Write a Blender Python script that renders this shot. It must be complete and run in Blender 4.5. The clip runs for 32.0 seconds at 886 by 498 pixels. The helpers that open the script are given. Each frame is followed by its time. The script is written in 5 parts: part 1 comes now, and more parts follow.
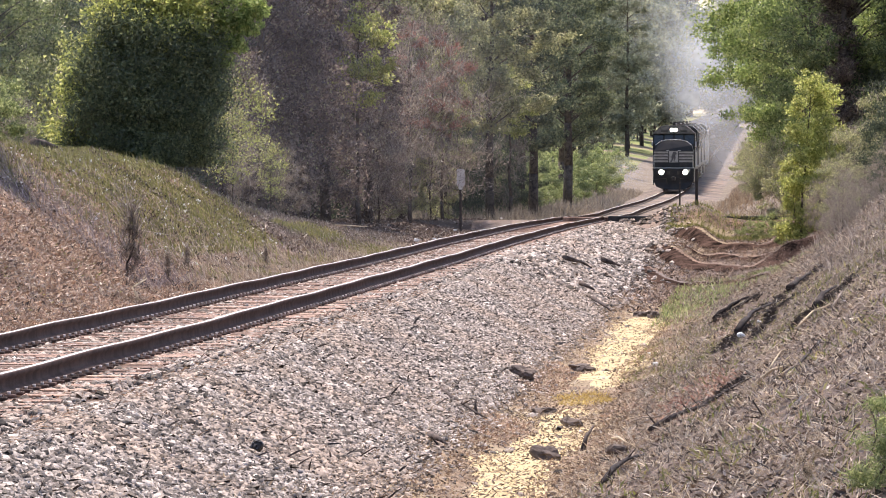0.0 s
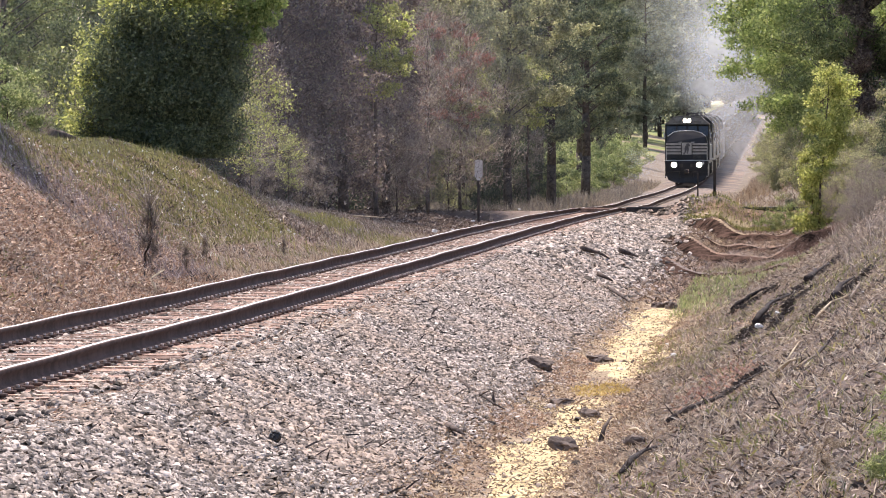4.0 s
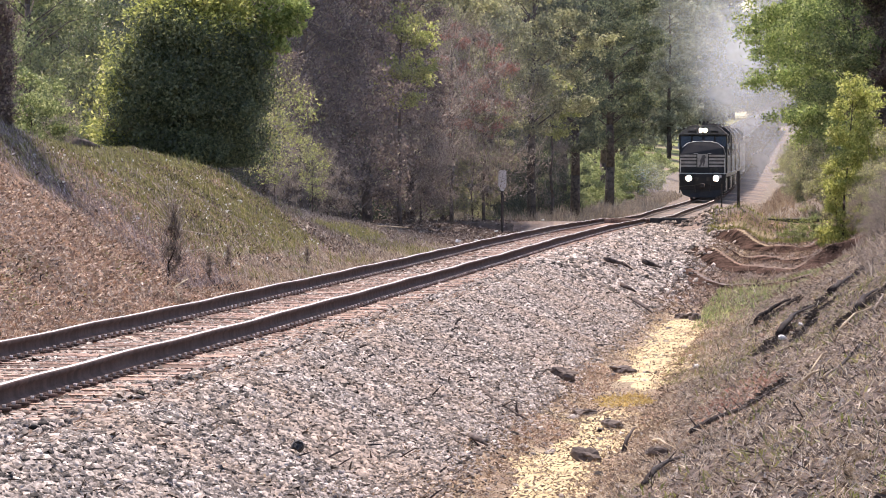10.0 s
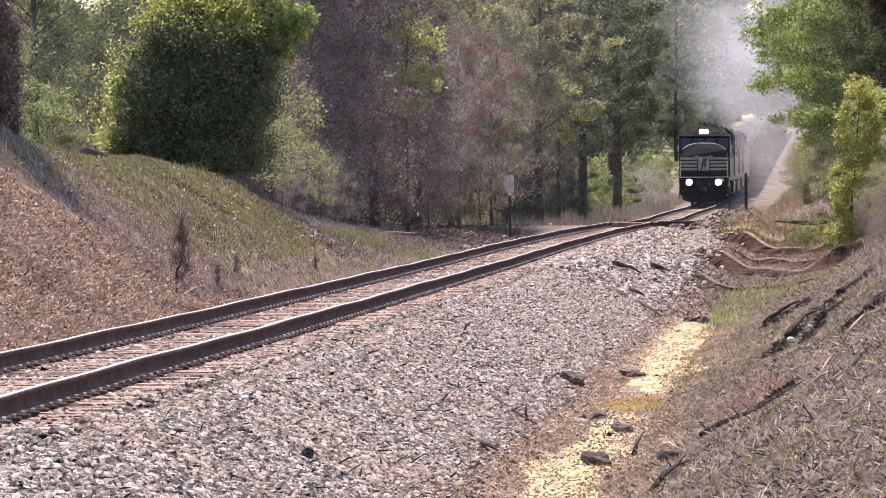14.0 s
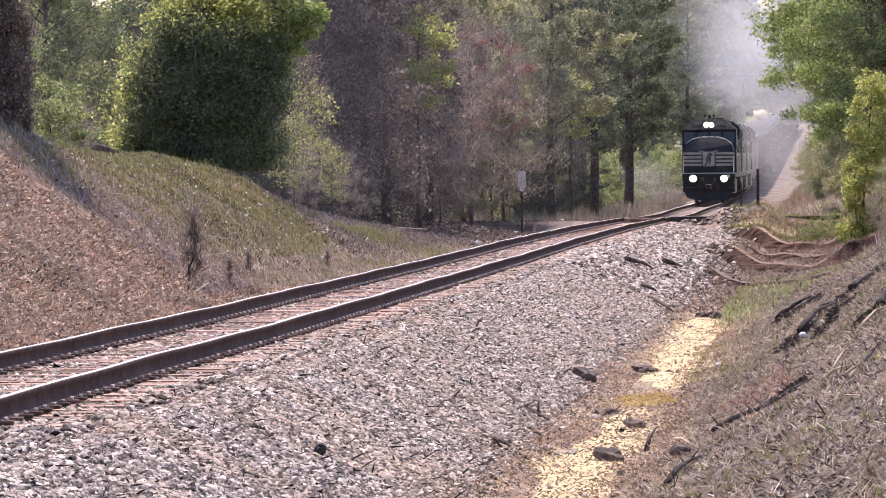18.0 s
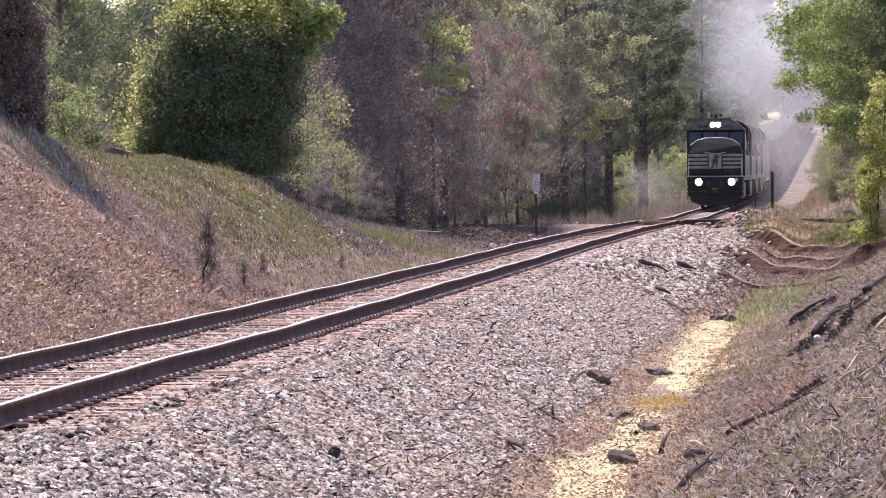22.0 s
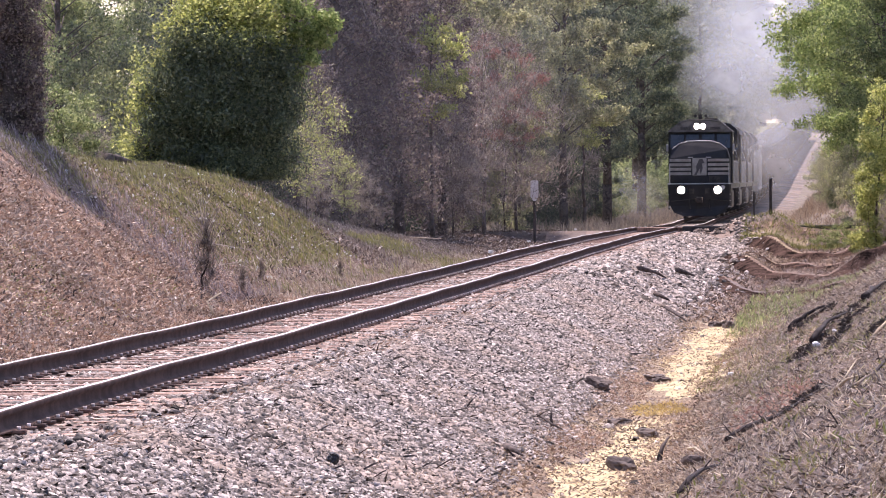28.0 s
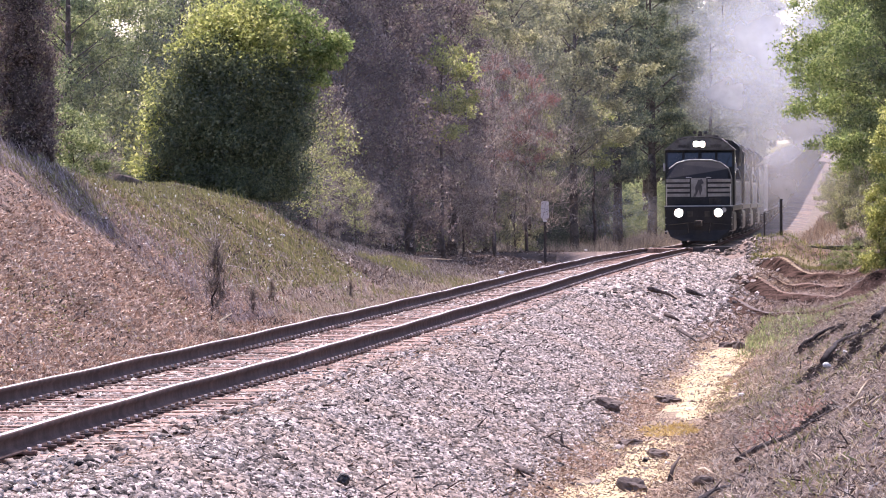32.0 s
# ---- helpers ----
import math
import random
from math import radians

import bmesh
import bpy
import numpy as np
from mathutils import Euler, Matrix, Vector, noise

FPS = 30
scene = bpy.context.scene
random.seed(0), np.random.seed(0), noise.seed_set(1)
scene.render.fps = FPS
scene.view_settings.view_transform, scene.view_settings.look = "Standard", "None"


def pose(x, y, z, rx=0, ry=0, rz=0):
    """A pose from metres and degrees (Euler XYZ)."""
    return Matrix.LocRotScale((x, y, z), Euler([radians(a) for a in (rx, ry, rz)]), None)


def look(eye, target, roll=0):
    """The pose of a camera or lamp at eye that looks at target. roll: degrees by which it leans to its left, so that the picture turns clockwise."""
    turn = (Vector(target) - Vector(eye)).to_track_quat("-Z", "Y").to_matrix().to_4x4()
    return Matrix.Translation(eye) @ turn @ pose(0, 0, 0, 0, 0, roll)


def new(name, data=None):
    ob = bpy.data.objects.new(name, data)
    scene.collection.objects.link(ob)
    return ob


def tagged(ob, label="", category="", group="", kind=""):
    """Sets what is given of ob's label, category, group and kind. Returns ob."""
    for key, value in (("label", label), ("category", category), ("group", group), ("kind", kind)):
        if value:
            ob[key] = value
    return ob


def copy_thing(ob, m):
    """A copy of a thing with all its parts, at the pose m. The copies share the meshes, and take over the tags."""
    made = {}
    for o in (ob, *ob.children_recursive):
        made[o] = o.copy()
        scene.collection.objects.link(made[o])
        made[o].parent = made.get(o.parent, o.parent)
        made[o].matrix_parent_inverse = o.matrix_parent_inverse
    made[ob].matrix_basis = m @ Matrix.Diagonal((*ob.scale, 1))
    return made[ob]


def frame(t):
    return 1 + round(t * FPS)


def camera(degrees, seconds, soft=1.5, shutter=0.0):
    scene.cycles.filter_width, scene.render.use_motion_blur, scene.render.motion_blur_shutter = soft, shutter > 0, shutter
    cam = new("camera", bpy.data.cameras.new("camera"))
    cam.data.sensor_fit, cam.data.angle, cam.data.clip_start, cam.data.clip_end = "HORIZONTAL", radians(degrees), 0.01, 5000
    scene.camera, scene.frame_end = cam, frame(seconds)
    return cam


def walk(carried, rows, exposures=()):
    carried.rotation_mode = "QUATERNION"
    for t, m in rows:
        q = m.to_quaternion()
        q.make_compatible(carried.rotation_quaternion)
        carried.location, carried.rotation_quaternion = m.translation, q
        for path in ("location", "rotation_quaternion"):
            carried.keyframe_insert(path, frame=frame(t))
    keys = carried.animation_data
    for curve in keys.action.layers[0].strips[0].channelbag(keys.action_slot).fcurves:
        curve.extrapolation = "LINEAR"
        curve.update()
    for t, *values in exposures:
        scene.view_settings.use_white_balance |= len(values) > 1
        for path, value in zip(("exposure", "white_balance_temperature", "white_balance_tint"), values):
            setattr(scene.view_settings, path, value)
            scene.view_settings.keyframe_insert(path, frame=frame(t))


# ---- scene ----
# ---- camera: a long lens held by hand from the bank beside the track ----
cam = camera(9.0, 32.0, soft=1.0)
EYE = 2.45
# seconds, yaw, pitch, roll
ROWS = [
    (0.0, 0.0004, -1.1849, -0.005), (0.5, -0.0474, -1.2290, 0.042), (1.0, -0.0515, -1.2171, 0.111),
    (1.5, -0.0170, -1.1849, 0.042), (2.0, 0.0479, -1.1782, 0.095), (2.5, 0.1556, -1.2965, 0.176),
    (4.5, 0.2232, -1.2513, -0.076), (5.0, 0.2929, -1.1828, -0.089), (5.5, 0.2272, -1.1061, -0.115),
    (6.0, 0.1400, -1.0076, -0.191), (6.5, 0.1944, -1.0370, -0.111), (7.0, 0.2388, -1.1084, -0.082),
    (7.5, 0.2337, -1.1398, -0.194), (8.0, 0.0904, -1.1018, -0.202), (8.5, -0.0224, -1.1202, -0.276),
    (9.0, 0.0645, -1.1362, -0.323), (9.5, 0.2888, -1.1876, -0.300), (10.0, 0.4272, -1.1743, -0.226),
    (10.5, 0.3773, -1.0723, -0.177), (11.0, 0.2428, -1.0283, -0.151), (11.5, 0.2287, -1.0267, -0.034),
    (12.0, 0.3251, -1.0863, 0.164), (12.5, 0.3904, -1.0887, 0.161), (13.0, 0.4435, -1.0254, 0.194),
    (13.5, 0.4954, -1.0089, 0.153), (14.0, 0.4989, -1.1202, 0.317), (14.5, 0.4533, -1.1903, 0.229),
    (16.5, 0.4319, -1.0517, 0.474), (17.0, 0.4716, -1.1140, 0.531), (17.5, 0.5051, -1.1572, 0.594),
    (18.0, 0.6179, -1.1594, 0.457), (18.5, 0.6975, -1.0982, 0.401), (19.0, 0.6737, -1.0898, 0.339),
    (19.5, 0.6328, -1.1584, 0.422), (20.0, 0.6086, -1.2156, 0.493), (20.5, 0.6199, -1.1744, 0.485),
    (21.0, 0.6885, -1.1118, 0.472), (21.5, 0.7453, -1.1089, 0.490), (22.0, 0.7637, -1.1302, 0.446),
    (22.5, 0.8345, -1.1570, 0.360), (23.0, 0.9395, -1.1624, 0.441), (23.5, 1.0461, -1.1320, 0.451),
    (24.0, 1.0370, -1.2136, 0.409), (24.5, 0.9275, -1.2093, 0.371), (25.0, 0.8265, -1.0885, 0.429),
    (25.5, 0.7789, -0.9555, 0.471), (27.5, 0.7363, -0.9904, 0.499), (28.0, 0.7471, -1.0619, 0.465),
    (28.5, 0.6811, -1.1238, 0.498), (29.0, 0.6003, -1.1061, 0.491), (29.5, 0.6598, -1.0270, 0.573),
    (30.0, 0.8296, -0.9337, 0.479), (30.5, 0.9427, -0.8449, 0.438), (31.0, 1.0201, -0.7932, 0.463),
    (31.5, 0.9636, -0.7716, 0.363), (32.0, 0.8535, -0.8488, 0.476),
]

walk(cam, [(t, pose(0, 0, EYE, 90 + p, r, y)) for t, y, p, r in ROWS], exposures=[(0.0, 0.87, 6850, 19), (9.0, 0.85, 6900, 21), (19.0, 0.84, 6600, 28), (30.0, 0.87, 6450, 33), (31.0, 0.99, 6350, 34), (32.0, 1.0, 6350, 34)])

# ---- sky and sun ----
SUN_EL, SUN_AZ = 61.0, -15.0     # degrees; azimuth clockwise from straight ahead
world = bpy.data.worlds.new("sky")
world.use_nodes = True
scene.world = world
sky = world.node_tree.nodes.new("ShaderNodeTexSky")
sky.sky_type, sky.sun_disc = "NISHITA", False
sky.sun_elevation, sky.sun_rotation = radians(SUN_EL), radians(SUN_AZ)
sky.dust_density, sky.air_density = 1.0, 1.0
world.node_tree.links.new(sky.outputs[0], world.node_tree.nodes["Background"].inputs[0])
world.node_tree.nodes["Background"].inputs[1].default_value = 0.15
sun_dir = Vector((math.sin(radians(SUN_AZ)) * math.cos(radians(SUN_EL)), math.cos(radians(SUN_AZ)) * math.cos(radians(SUN_EL)), math.sin(radians(SUN_EL))))
sun = new("sun", bpy.data.lights.new("sun", "SUN"))
sun.data.energy, sun.data.angle, sun.data.color = 3.9, radians(0.7), (1.0, 0.94, 0.84)
sun.matrix_world = look(tuple(sun_dir * 200), (0, 0, 0))


# ---- materials ----
def mat(name, a, b, scale=3.0, rough=0.8, bump=0.0, fine=40.0, metal=0.0, island=0.0, obj=0.0, c=None, cscale=0.5, spec=0.3):
    """A surface of two colours broken up by coarse and fine noise, with relief; c: a third colour in large patches;
    island, obj: how much each loose piece or object differs in tone."""
    m = bpy.data.materials.new(name)
    m.use_nodes = True
    nt = m.node_tree
    N, L = nt.nodes.new, nt.links.new
    bs = nt.nodes["Principled BSDF"]
    tc = N("ShaderNodeTexCoord")
    n1 = N("ShaderNodeTexNoise")
    n1.inputs["Scale"].default_value, n1.inputs["Detail"].default_value = scale, 6
    L(tc.outputs["Object"], n1.inputs["Vector"])
    n2 = N("ShaderNodeTexNoise")
    n2.inputs["Scale"].default_value, n2.inputs["Detail"].default_value = fine, 3
    L(tc.outputs["Object"], n2.inputs["Vector"])
    ramp = N("ShaderNodeValToRGB")
    ramp.color_ramp.elements[0].position, ramp.color_ramp.elements[1].position = 0.36, 0.64
    ramp.color_ramp.elements[0].color, ramp.color_ramp.elements[1].color = (*a, 1), (*b, 1)
    add = N("ShaderNodeMath")
    add.operation = "MULTIPLY_ADD"
    L(n2.outputs["Fac"], add.inputs[0])
    add.inputs[1].default_value = 0.5
    sub = N("ShaderNodeMath")
    sub.operation = "SUBTRACT"
    L(n1.outputs["Fac"], sub.inputs[0])
    sub.inputs[1].default_value = 0.25
    L(sub.outputs[0], add.inputs[2])
    L(add.outputs[0], ramp.inputs["Fac"])
    col = ramp.outputs["Color"]
    if c:
        n3 = N("ShaderNodeTexNoise")
        n3.inputs["Scale"].default_value, n3.inputs["Detail"].default_value = cscale, 5
        L(tc.outputs["Object"], n3.inputs["Vector"])
        r3 = N("ShaderNodeValToRGB")
        r3.color_ramp.elements[0].position, r3.color_ramp.elements[1].position = 0.45, 0.62
        L(n3.outputs["Fac"], r3.inputs["Fac"])
        mx = N("ShaderNodeMix")
        mx.data_type = "RGBA"
        L(r3.outputs["Color"], mx.inputs["Factor"])
        L(col, mx.inputs["A"])
        mx.inputs["B"].default_value = (*c, 1)
        col = mx.outputs["Result"]
    for amount, kind in ((island, "island"), (obj, "obj")):
        if amount:
            src = N("ShaderNodeNewGeometry").outputs["Random Per Island"] if kind == "island" else N("ShaderNodeObjectInfo").outputs["Random"]
            mr = N("ShaderNodeMapRange")
            mr.inputs["To Min"].default_value, mr.inputs["To Max"].default_value = 1 - amount, 1 + amount
            L(src, mr.inputs["Value"])
            hs = N("ShaderNodeHueSaturation")
            L(mr.outputs["Result"], hs.inputs["Value"])
            L(col, hs.inputs["Color"])
            col = hs.outputs["Color"]
    L(col, bs.inputs["Base Color"])
    bs.inputs["Roughness"].default_value, bs.inputs["Metallic"].default_value = rough, metal
    bs.inputs["Specular IOR Level"].default_value = spec
    if bump:
        bp = N("ShaderNodeBump")
        bp.inputs["Strength"].default_value, bp.inputs["Distance"].default_value = 1.0, bump
        L(add.outputs[0], bp.inputs["Height"])
        L(bp.outputs[0], bs.inputs["Normal"])
    return m


def leaf_mat(name, stops, through_light=0.45, gloss=0.03):
    """Leaves: each one takes its own tone from the stops; light shines through them."""
    m = bpy.data.materials.new(name)
    m.use_nodes = True
    nt = m.node_tree
    N, L = nt.nodes.new, nt.links.new
    nt.nodes.remove(nt.nodes["Principled BSDF"])
    ramp = N("ShaderNodeValToRGB")
    els = ramp.color_ramp.elements
    while len(els) < len(stops):
        els.new(0.5)
    for i, (p, col) in enumerate(stops):
        els[i].position, els[i].color = p, (*col, 1)
    L(N("ShaderNodeNewGeometry").outputs["Random Per Island"], ramp.inputs["Fac"])
    tc = N("ShaderNodeTexCoord")
    n1 = N("ShaderNodeTexNoise")
    n1.inputs["Scale"].default_value, n1.inputs["Detail"].default_value = 0.9, 3
    L(tc.outputs["Object"], n1.inputs["Vector"])
    mr = N("ShaderNodeMapRange")
    mr.inputs["From Min"].default_value, mr.inputs["From Max"].default_value = 0.3, 0.7
    mr.inputs["To Min"].default_value, mr.inputs["To Max"].default_value = 0.7, 1.25
    L(n1.outputs["Fac"], mr.inputs["Value"])
    hs = N("ShaderNodeHueSaturation")
    L(mr.outputs["Result"], hs.inputs["Value"])
    L(ramp.outputs["Color"], hs.inputs["Color"])
    d, tr, gl = N("ShaderNodeBsdfDiffuse"), N("ShaderNodeBsdfTranslucent"), N("ShaderNodeBsdfGlossy")
    gl.inputs["Roughness"].default_value = 0.45
    L(hs.outputs["Color"], d.inputs["Color"])
    L(hs.outputs["Color"], tr.inputs["Color"])
    m1, m2 = N("ShaderNodeMixShader"), N("ShaderNodeMixShader")
    m1.inputs[0].default_value, m2.inputs[0].default_value = through_light, gloss
    L(d.outputs[0], m1.inputs[1])
    L(tr.outputs[0], m1.inputs[2])
    L(m1.outputs[0], m2.inputs[1])
    L(gl.outputs[0], m2.inputs[2])
    L(m2.outputs[0], nt.nodes["Material Output"].inputs["Surface"])
    return m


def glow(name, col, strength):
    m = bpy.data.materials.new(name)
    m.use_nodes = True
    bs = m.node_tree.nodes["Principled BSDF"]
    bs.inputs["Emission Color"].default_value = (*col, 1)
    bs.inputs["Emission Strength"].default_value = strength
    return m


M_STONE = mat("ballast stone", (0.085, 0.070, 0.062), (0.42, 0.365, 0.325), 9, 0.85, 0.004, 60, island=0.92, c=(0.26, 0.208, 0.172), cscale=0.45)
M_BALLAST = mat("ballast bed", (0.06, 0.05, 0.044), (0.20, 0.17, 0.15), 14, 0.9, 0.03, 30, c=(0.26, 0.19, 0.15), cscale=0.35)
M_RAIL = mat("rusted rail side", (0.068, 0.041, 0.033), (0.125, 0.078, 0.062), 4, 0.9, 0.002, 60, spec=0.12)
M_RAILTOP = mat("worn rail head", (0.36, 0.335, 0.31), (0.52, 0.49, 0.46), 6, 0.5, 0, 50, metal=0.5)
M_TIE = mat("weathered tie wood", (0.12, 0.070, 0.055), (0.44, 0.295, 0.225), 3.0, 0.9, 0.01, 24, obj=0.35)
M_PLATE = mat("rusted tie plate", (0.05, 0.028, 0.022), (0.12, 0.07, 0.055), 12, 0.9, 0.002, 40, island=0.5)
M_SPIKE = mat("worn spike head", (0.50, 0.39, 0.35), (0.80, 0.68, 0.62), 12, 0.5, 0, 40, metal=0.0, island=0.4)
M_SAND = mat("pale washed sand", (0.38, 0.285, 0.14), (0.64, 0.54, 0.31), 2.5, 0.95, 0.03, 24, c=(0.47, 0.36, 0.20), cscale=1.3)
M_CLAY = mat("orange clay litter", (0.12, 0.078, 0.052), (0.33, 0.235, 0.15), 4.0, 0.95, 0.03, 14, c=(0.34, 0.27, 0.17), cscale=0.6)
M_ROAD = mat("old asphalt", (0.04, 0.04, 0.042), (0.075, 0.072, 0.07), 3, 0.9, 0.006, 60)
M_FARROAD = mat("pale concrete road", (0.55, 0.54, 0.52), (0.68, 0.67, 0.64), 1, 0.8)
M_BARK = mat("grey brown bark", (0.045, 0.034, 0.028), (0.12, 0.095, 0.075), 5, 0.95, 0.02, 22, obj=0.2)
M_TWIG = mat("dry twigs", (0.15, 0.118, 0.092), (0.34, 0.275, 0.22), 2, 0.9, island=0.45)
M_STRAW = mat("dry straw", (0.28, 0.21, 0.14), (0.52, 0.43, 0.30), 2, 0.9, island=0.5)
M_LOG = mat("dark rotten log", (0.045, 0.034, 0.03), (0.13, 0.10, 0.085), 4, 0.95, 0.015, 25)
# log wood darkened to paint in the shaded near side
M_DARKLOG = mat("shade-dark log wood", (0.016, 0.012, 0.011), (0.05, 0.037, 0.033), 4, 0.95, 0.02, 25)
M_SLAB = mat("rough dark rock", (0.06, 0.045, 0.04), (0.15, 0.115, 0.095), 3, 0.9, 0.02, 18)
M_BLACK = mat("black locomotive paint", (0.012, 0.012, 0.014), (0.022, 0.021, 0.022), 2, 0.42, 0, 20, c=(0.035, 0.030, 0.027), cscale=0.8)
M_WHITE = mat("white paint", (0.46, 0.44, 0.42), (0.60, 0.58, 0.55), 3, 0.5, 0, 20)
M_GREYPAINT = mat("dusty dark underframe", (0.03, 0.027, 0.025), (0.075, 0.065, 0.058), 3, 0.85, 0, 20)
M_STEEL = mat("wheel steel", (0.10, 0.085, 0.075), (0.22, 0.19, 0.17), 5, 0.5, 0, 30, metal=0.7)
M_GLASS = mat("dark cab glass", (0.02, 0.025, 0.028), (0.035, 0.04, 0.045), 1, 0.08, 0, 10, spec=0.6)
M_LAMP = glow("lit headlamp", (1.0, 0.86, 0.62), 60.0)
M_HOPPER = mat("dusty dark hopper steel", (0.022, 0.020, 0.021), (0.060, 0.054, 0.052), 1.2, 0.8, 0, 10, obj=0.3)
M_PALEHOPPER = mat("pale grey hopper steel", (0.34, 0.33, 0.32), (0.48, 0.46, 0.44), 1.2, 0.7, 0, 10)
M_COAL = mat("coal", (0.012, 0.012, 0.013), (0.03, 0.03, 0.032), 8, 0.6, 0.03, 30)
M_SIGN = mat("weathered sign plate", (0.62, 0.60, 0.60), (0.76, 0.74, 0.73), 4, 0.6, 0, 30)
M_POST = mat("dark steel post", (0.035, 0.03, 0.028), (0.075, 0.062, 0.055), 5, 0.8)
M_BAG = mat("white litter", (0.66, 0.66, 0.64), (0.82, 0.81, 0.78), 9, 0.6)

L_SPRING = leaf_mat("spring green leaves", ((0.0, (0.11, 0.14, 0.055)), (0.5, (0.26, 0.32, 0.125)), (1.0, (0.55, 0.57, 0.27))), 0.6)
L_FRESH = leaf_mat("fresh green leaves", ((0.0, (0.11, 0.16, 0.045)), (0.5, (0.26, 0.34, 0.11)), (1.0, (0.50, 0.55, 0.21))), 0.6)
# the tall tree's shaded crown put into a darker green
L_MID = leaf_mat("green leaves darkened for crown shade", ((0.0, (0.06, 0.085, 0.035)), (0.5, (0.13, 0.17, 0.07)), (1.0, (0.27, 0.31, 0.13))), 0.5)
# distance haze mixed into the far trees' leaf colour
L_HAZED = leaf_mat("haze-paled far foliage", ((0.0, (0.17, 0.19, 0.13)), (0.6, (0.32, 0.34, 0.23)), (1.0, (0.50, 0.51, 0.36))), 0.5)
L_RUST = leaf_mat("rust-brown leaf litter", ((0.0, (0.17, 0.10, 0.07)), (0.5, (0.42, 0.275, 0.19)), (0.85, (0.62, 0.46, 0.34)), (1.0, (0.85, 0.72, 0.58))), 0.2)
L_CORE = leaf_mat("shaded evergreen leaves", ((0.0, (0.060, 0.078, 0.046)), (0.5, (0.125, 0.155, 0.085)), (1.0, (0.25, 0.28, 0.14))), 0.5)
L_WHITE = leaf_mat("small white flowers", ((0.0, (0.62, 0.62, 0.55)), (1.0, (0.85, 0.85, 0.80))), 0.3)
L_DARKLITTER = leaf_mat("dark litter", ((0.0, (0.022, 0.017, 0.014)), (0.7, (0.06, 0.047, 0.04)), (1.0, (0.14, 0.11, 0.09))), 0.1)
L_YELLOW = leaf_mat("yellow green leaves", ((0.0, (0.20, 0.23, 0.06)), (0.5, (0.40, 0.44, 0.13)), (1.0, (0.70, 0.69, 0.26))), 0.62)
L_DARK = leaf_mat("shade-dark thicket leaves", ((0.0, (0.034, 0.046, 0.030)), (0.6, (0.072, 0.094, 0.056)), (1.0, (0.15, 0.18, 0.095))), 0.35)
L_PINE = leaf_mat("pine foliage", ((0.0, (0.085, 0.097, 0.066)), (0.6, (0.175, 0.19, 0.122)), (1.0, (0.32, 0.325, 0.205))), 0.5)
L_OLIVE = leaf_mat("olive young leaves", ((0.0, (0.17, 0.175, 0.092)), (0.5, (0.35, 0.36, 0.185)), (1.0, (0.62, 0.60, 0.32))), 0.6)
L_RED = leaf_mat("red buds", ((0.0, (0.24, 0.11, 0.085)), (0.5, (0.42, 0.21, 0.16)), (1.0, (0.52, 0.33, 0.25))), 0.5)
L_GREY = leaf_mat("grey brown buds", ((0.0, (0.15, 0.125, 0.10)), (0.5, (0.30, 0.25, 0.20)), (1.0, (0.44, 0.38, 0.29))), 0.4)
L_GRASS = leaf_mat("grass blades", ((0.0, (0.12, 0.14, 0.04)), (0.5, (0.23, 0.24, 0.075)), (1.0, (0.42, 0.36, 0.16))), 0.4)
L_DRY = leaf_mat("dry grass blades", ((0.0, (0.17, 0.11, 0.075)), (0.5, (0.36, 0.26, 0.175)), (1.0, (0.60, 0.49, 0.36))), 0.3)
L_LITTER = leaf_mat("brown leaf litter", ((0.0, (0.055, 0.039, 0.031)), (0.5, (0.18, 0.128, 0.10)), (0.85, (0.33, 0.25, 0.20)), (1.0, (0.70, 0.61, 0.52))), 0.15)
L_TWIG = leaf_mat("dry grey twigs", ((0.0, (0.08, 0.064, 0.052)), (0.6, (0.25, 0.21, 0.175)), (1.0, (0.58, 0.51, 0.44))), 0.4)
L_STRAW = leaf_mat("pale dry straw", ((0.0, (0.24, 0.18, 0.12)), (0.6, (0.45, 0.36, 0.26)), (1.0, (0.74, 0.65, 0.52))), 0.45)
L_MOSS = leaf_mat("olive bank grass", ((0.0, (0.10, 0.105, 0.03)), (0.5, (0.22, 0.21, 0.07)), (0.85, (0.34, 0.31, 0.12)), (1.0, (0.55, 0.50, 0.30))), 0.4)
L_BRAMBLE = leaf_mat("bramble stems tinted for tree shadow", ((0.0, (0.10, 0.075, 0.075)), (0.5, (0.26, 0.205, 0.20)), (1.0, (0.56, 0.48, 0.46))), 0.3)
L_BROWN = leaf_mat("dead brown vine leaves", ((0.0, (0.085, 0.066, 0.060)), (0.6, (0.22, 0.170, 0.150)), (0.9, (0.36, 0.29, 0.23)), (1.0, (0.42, 0.40, 0.22))), 0.45)
L_DEEP = leaf_mat("deep shaded green leaves", ((0.0, (0.07, 0.088, 0.052)), (0.5, (0.16, 0.19, 0.11)), (1.0, (0.34, 0.36, 0.19))), 0.5)
L_GOLD = leaf_mat("golden dead grass", ((0.0, (0.34, 0.22, 0.06)), (0.5, (0.55, 0.39, 0.12)), (1.0, (0.70, 0.55, 0.22))), 0.3)


# ---- building helpers ----
rng = np.random.default_rng(7)


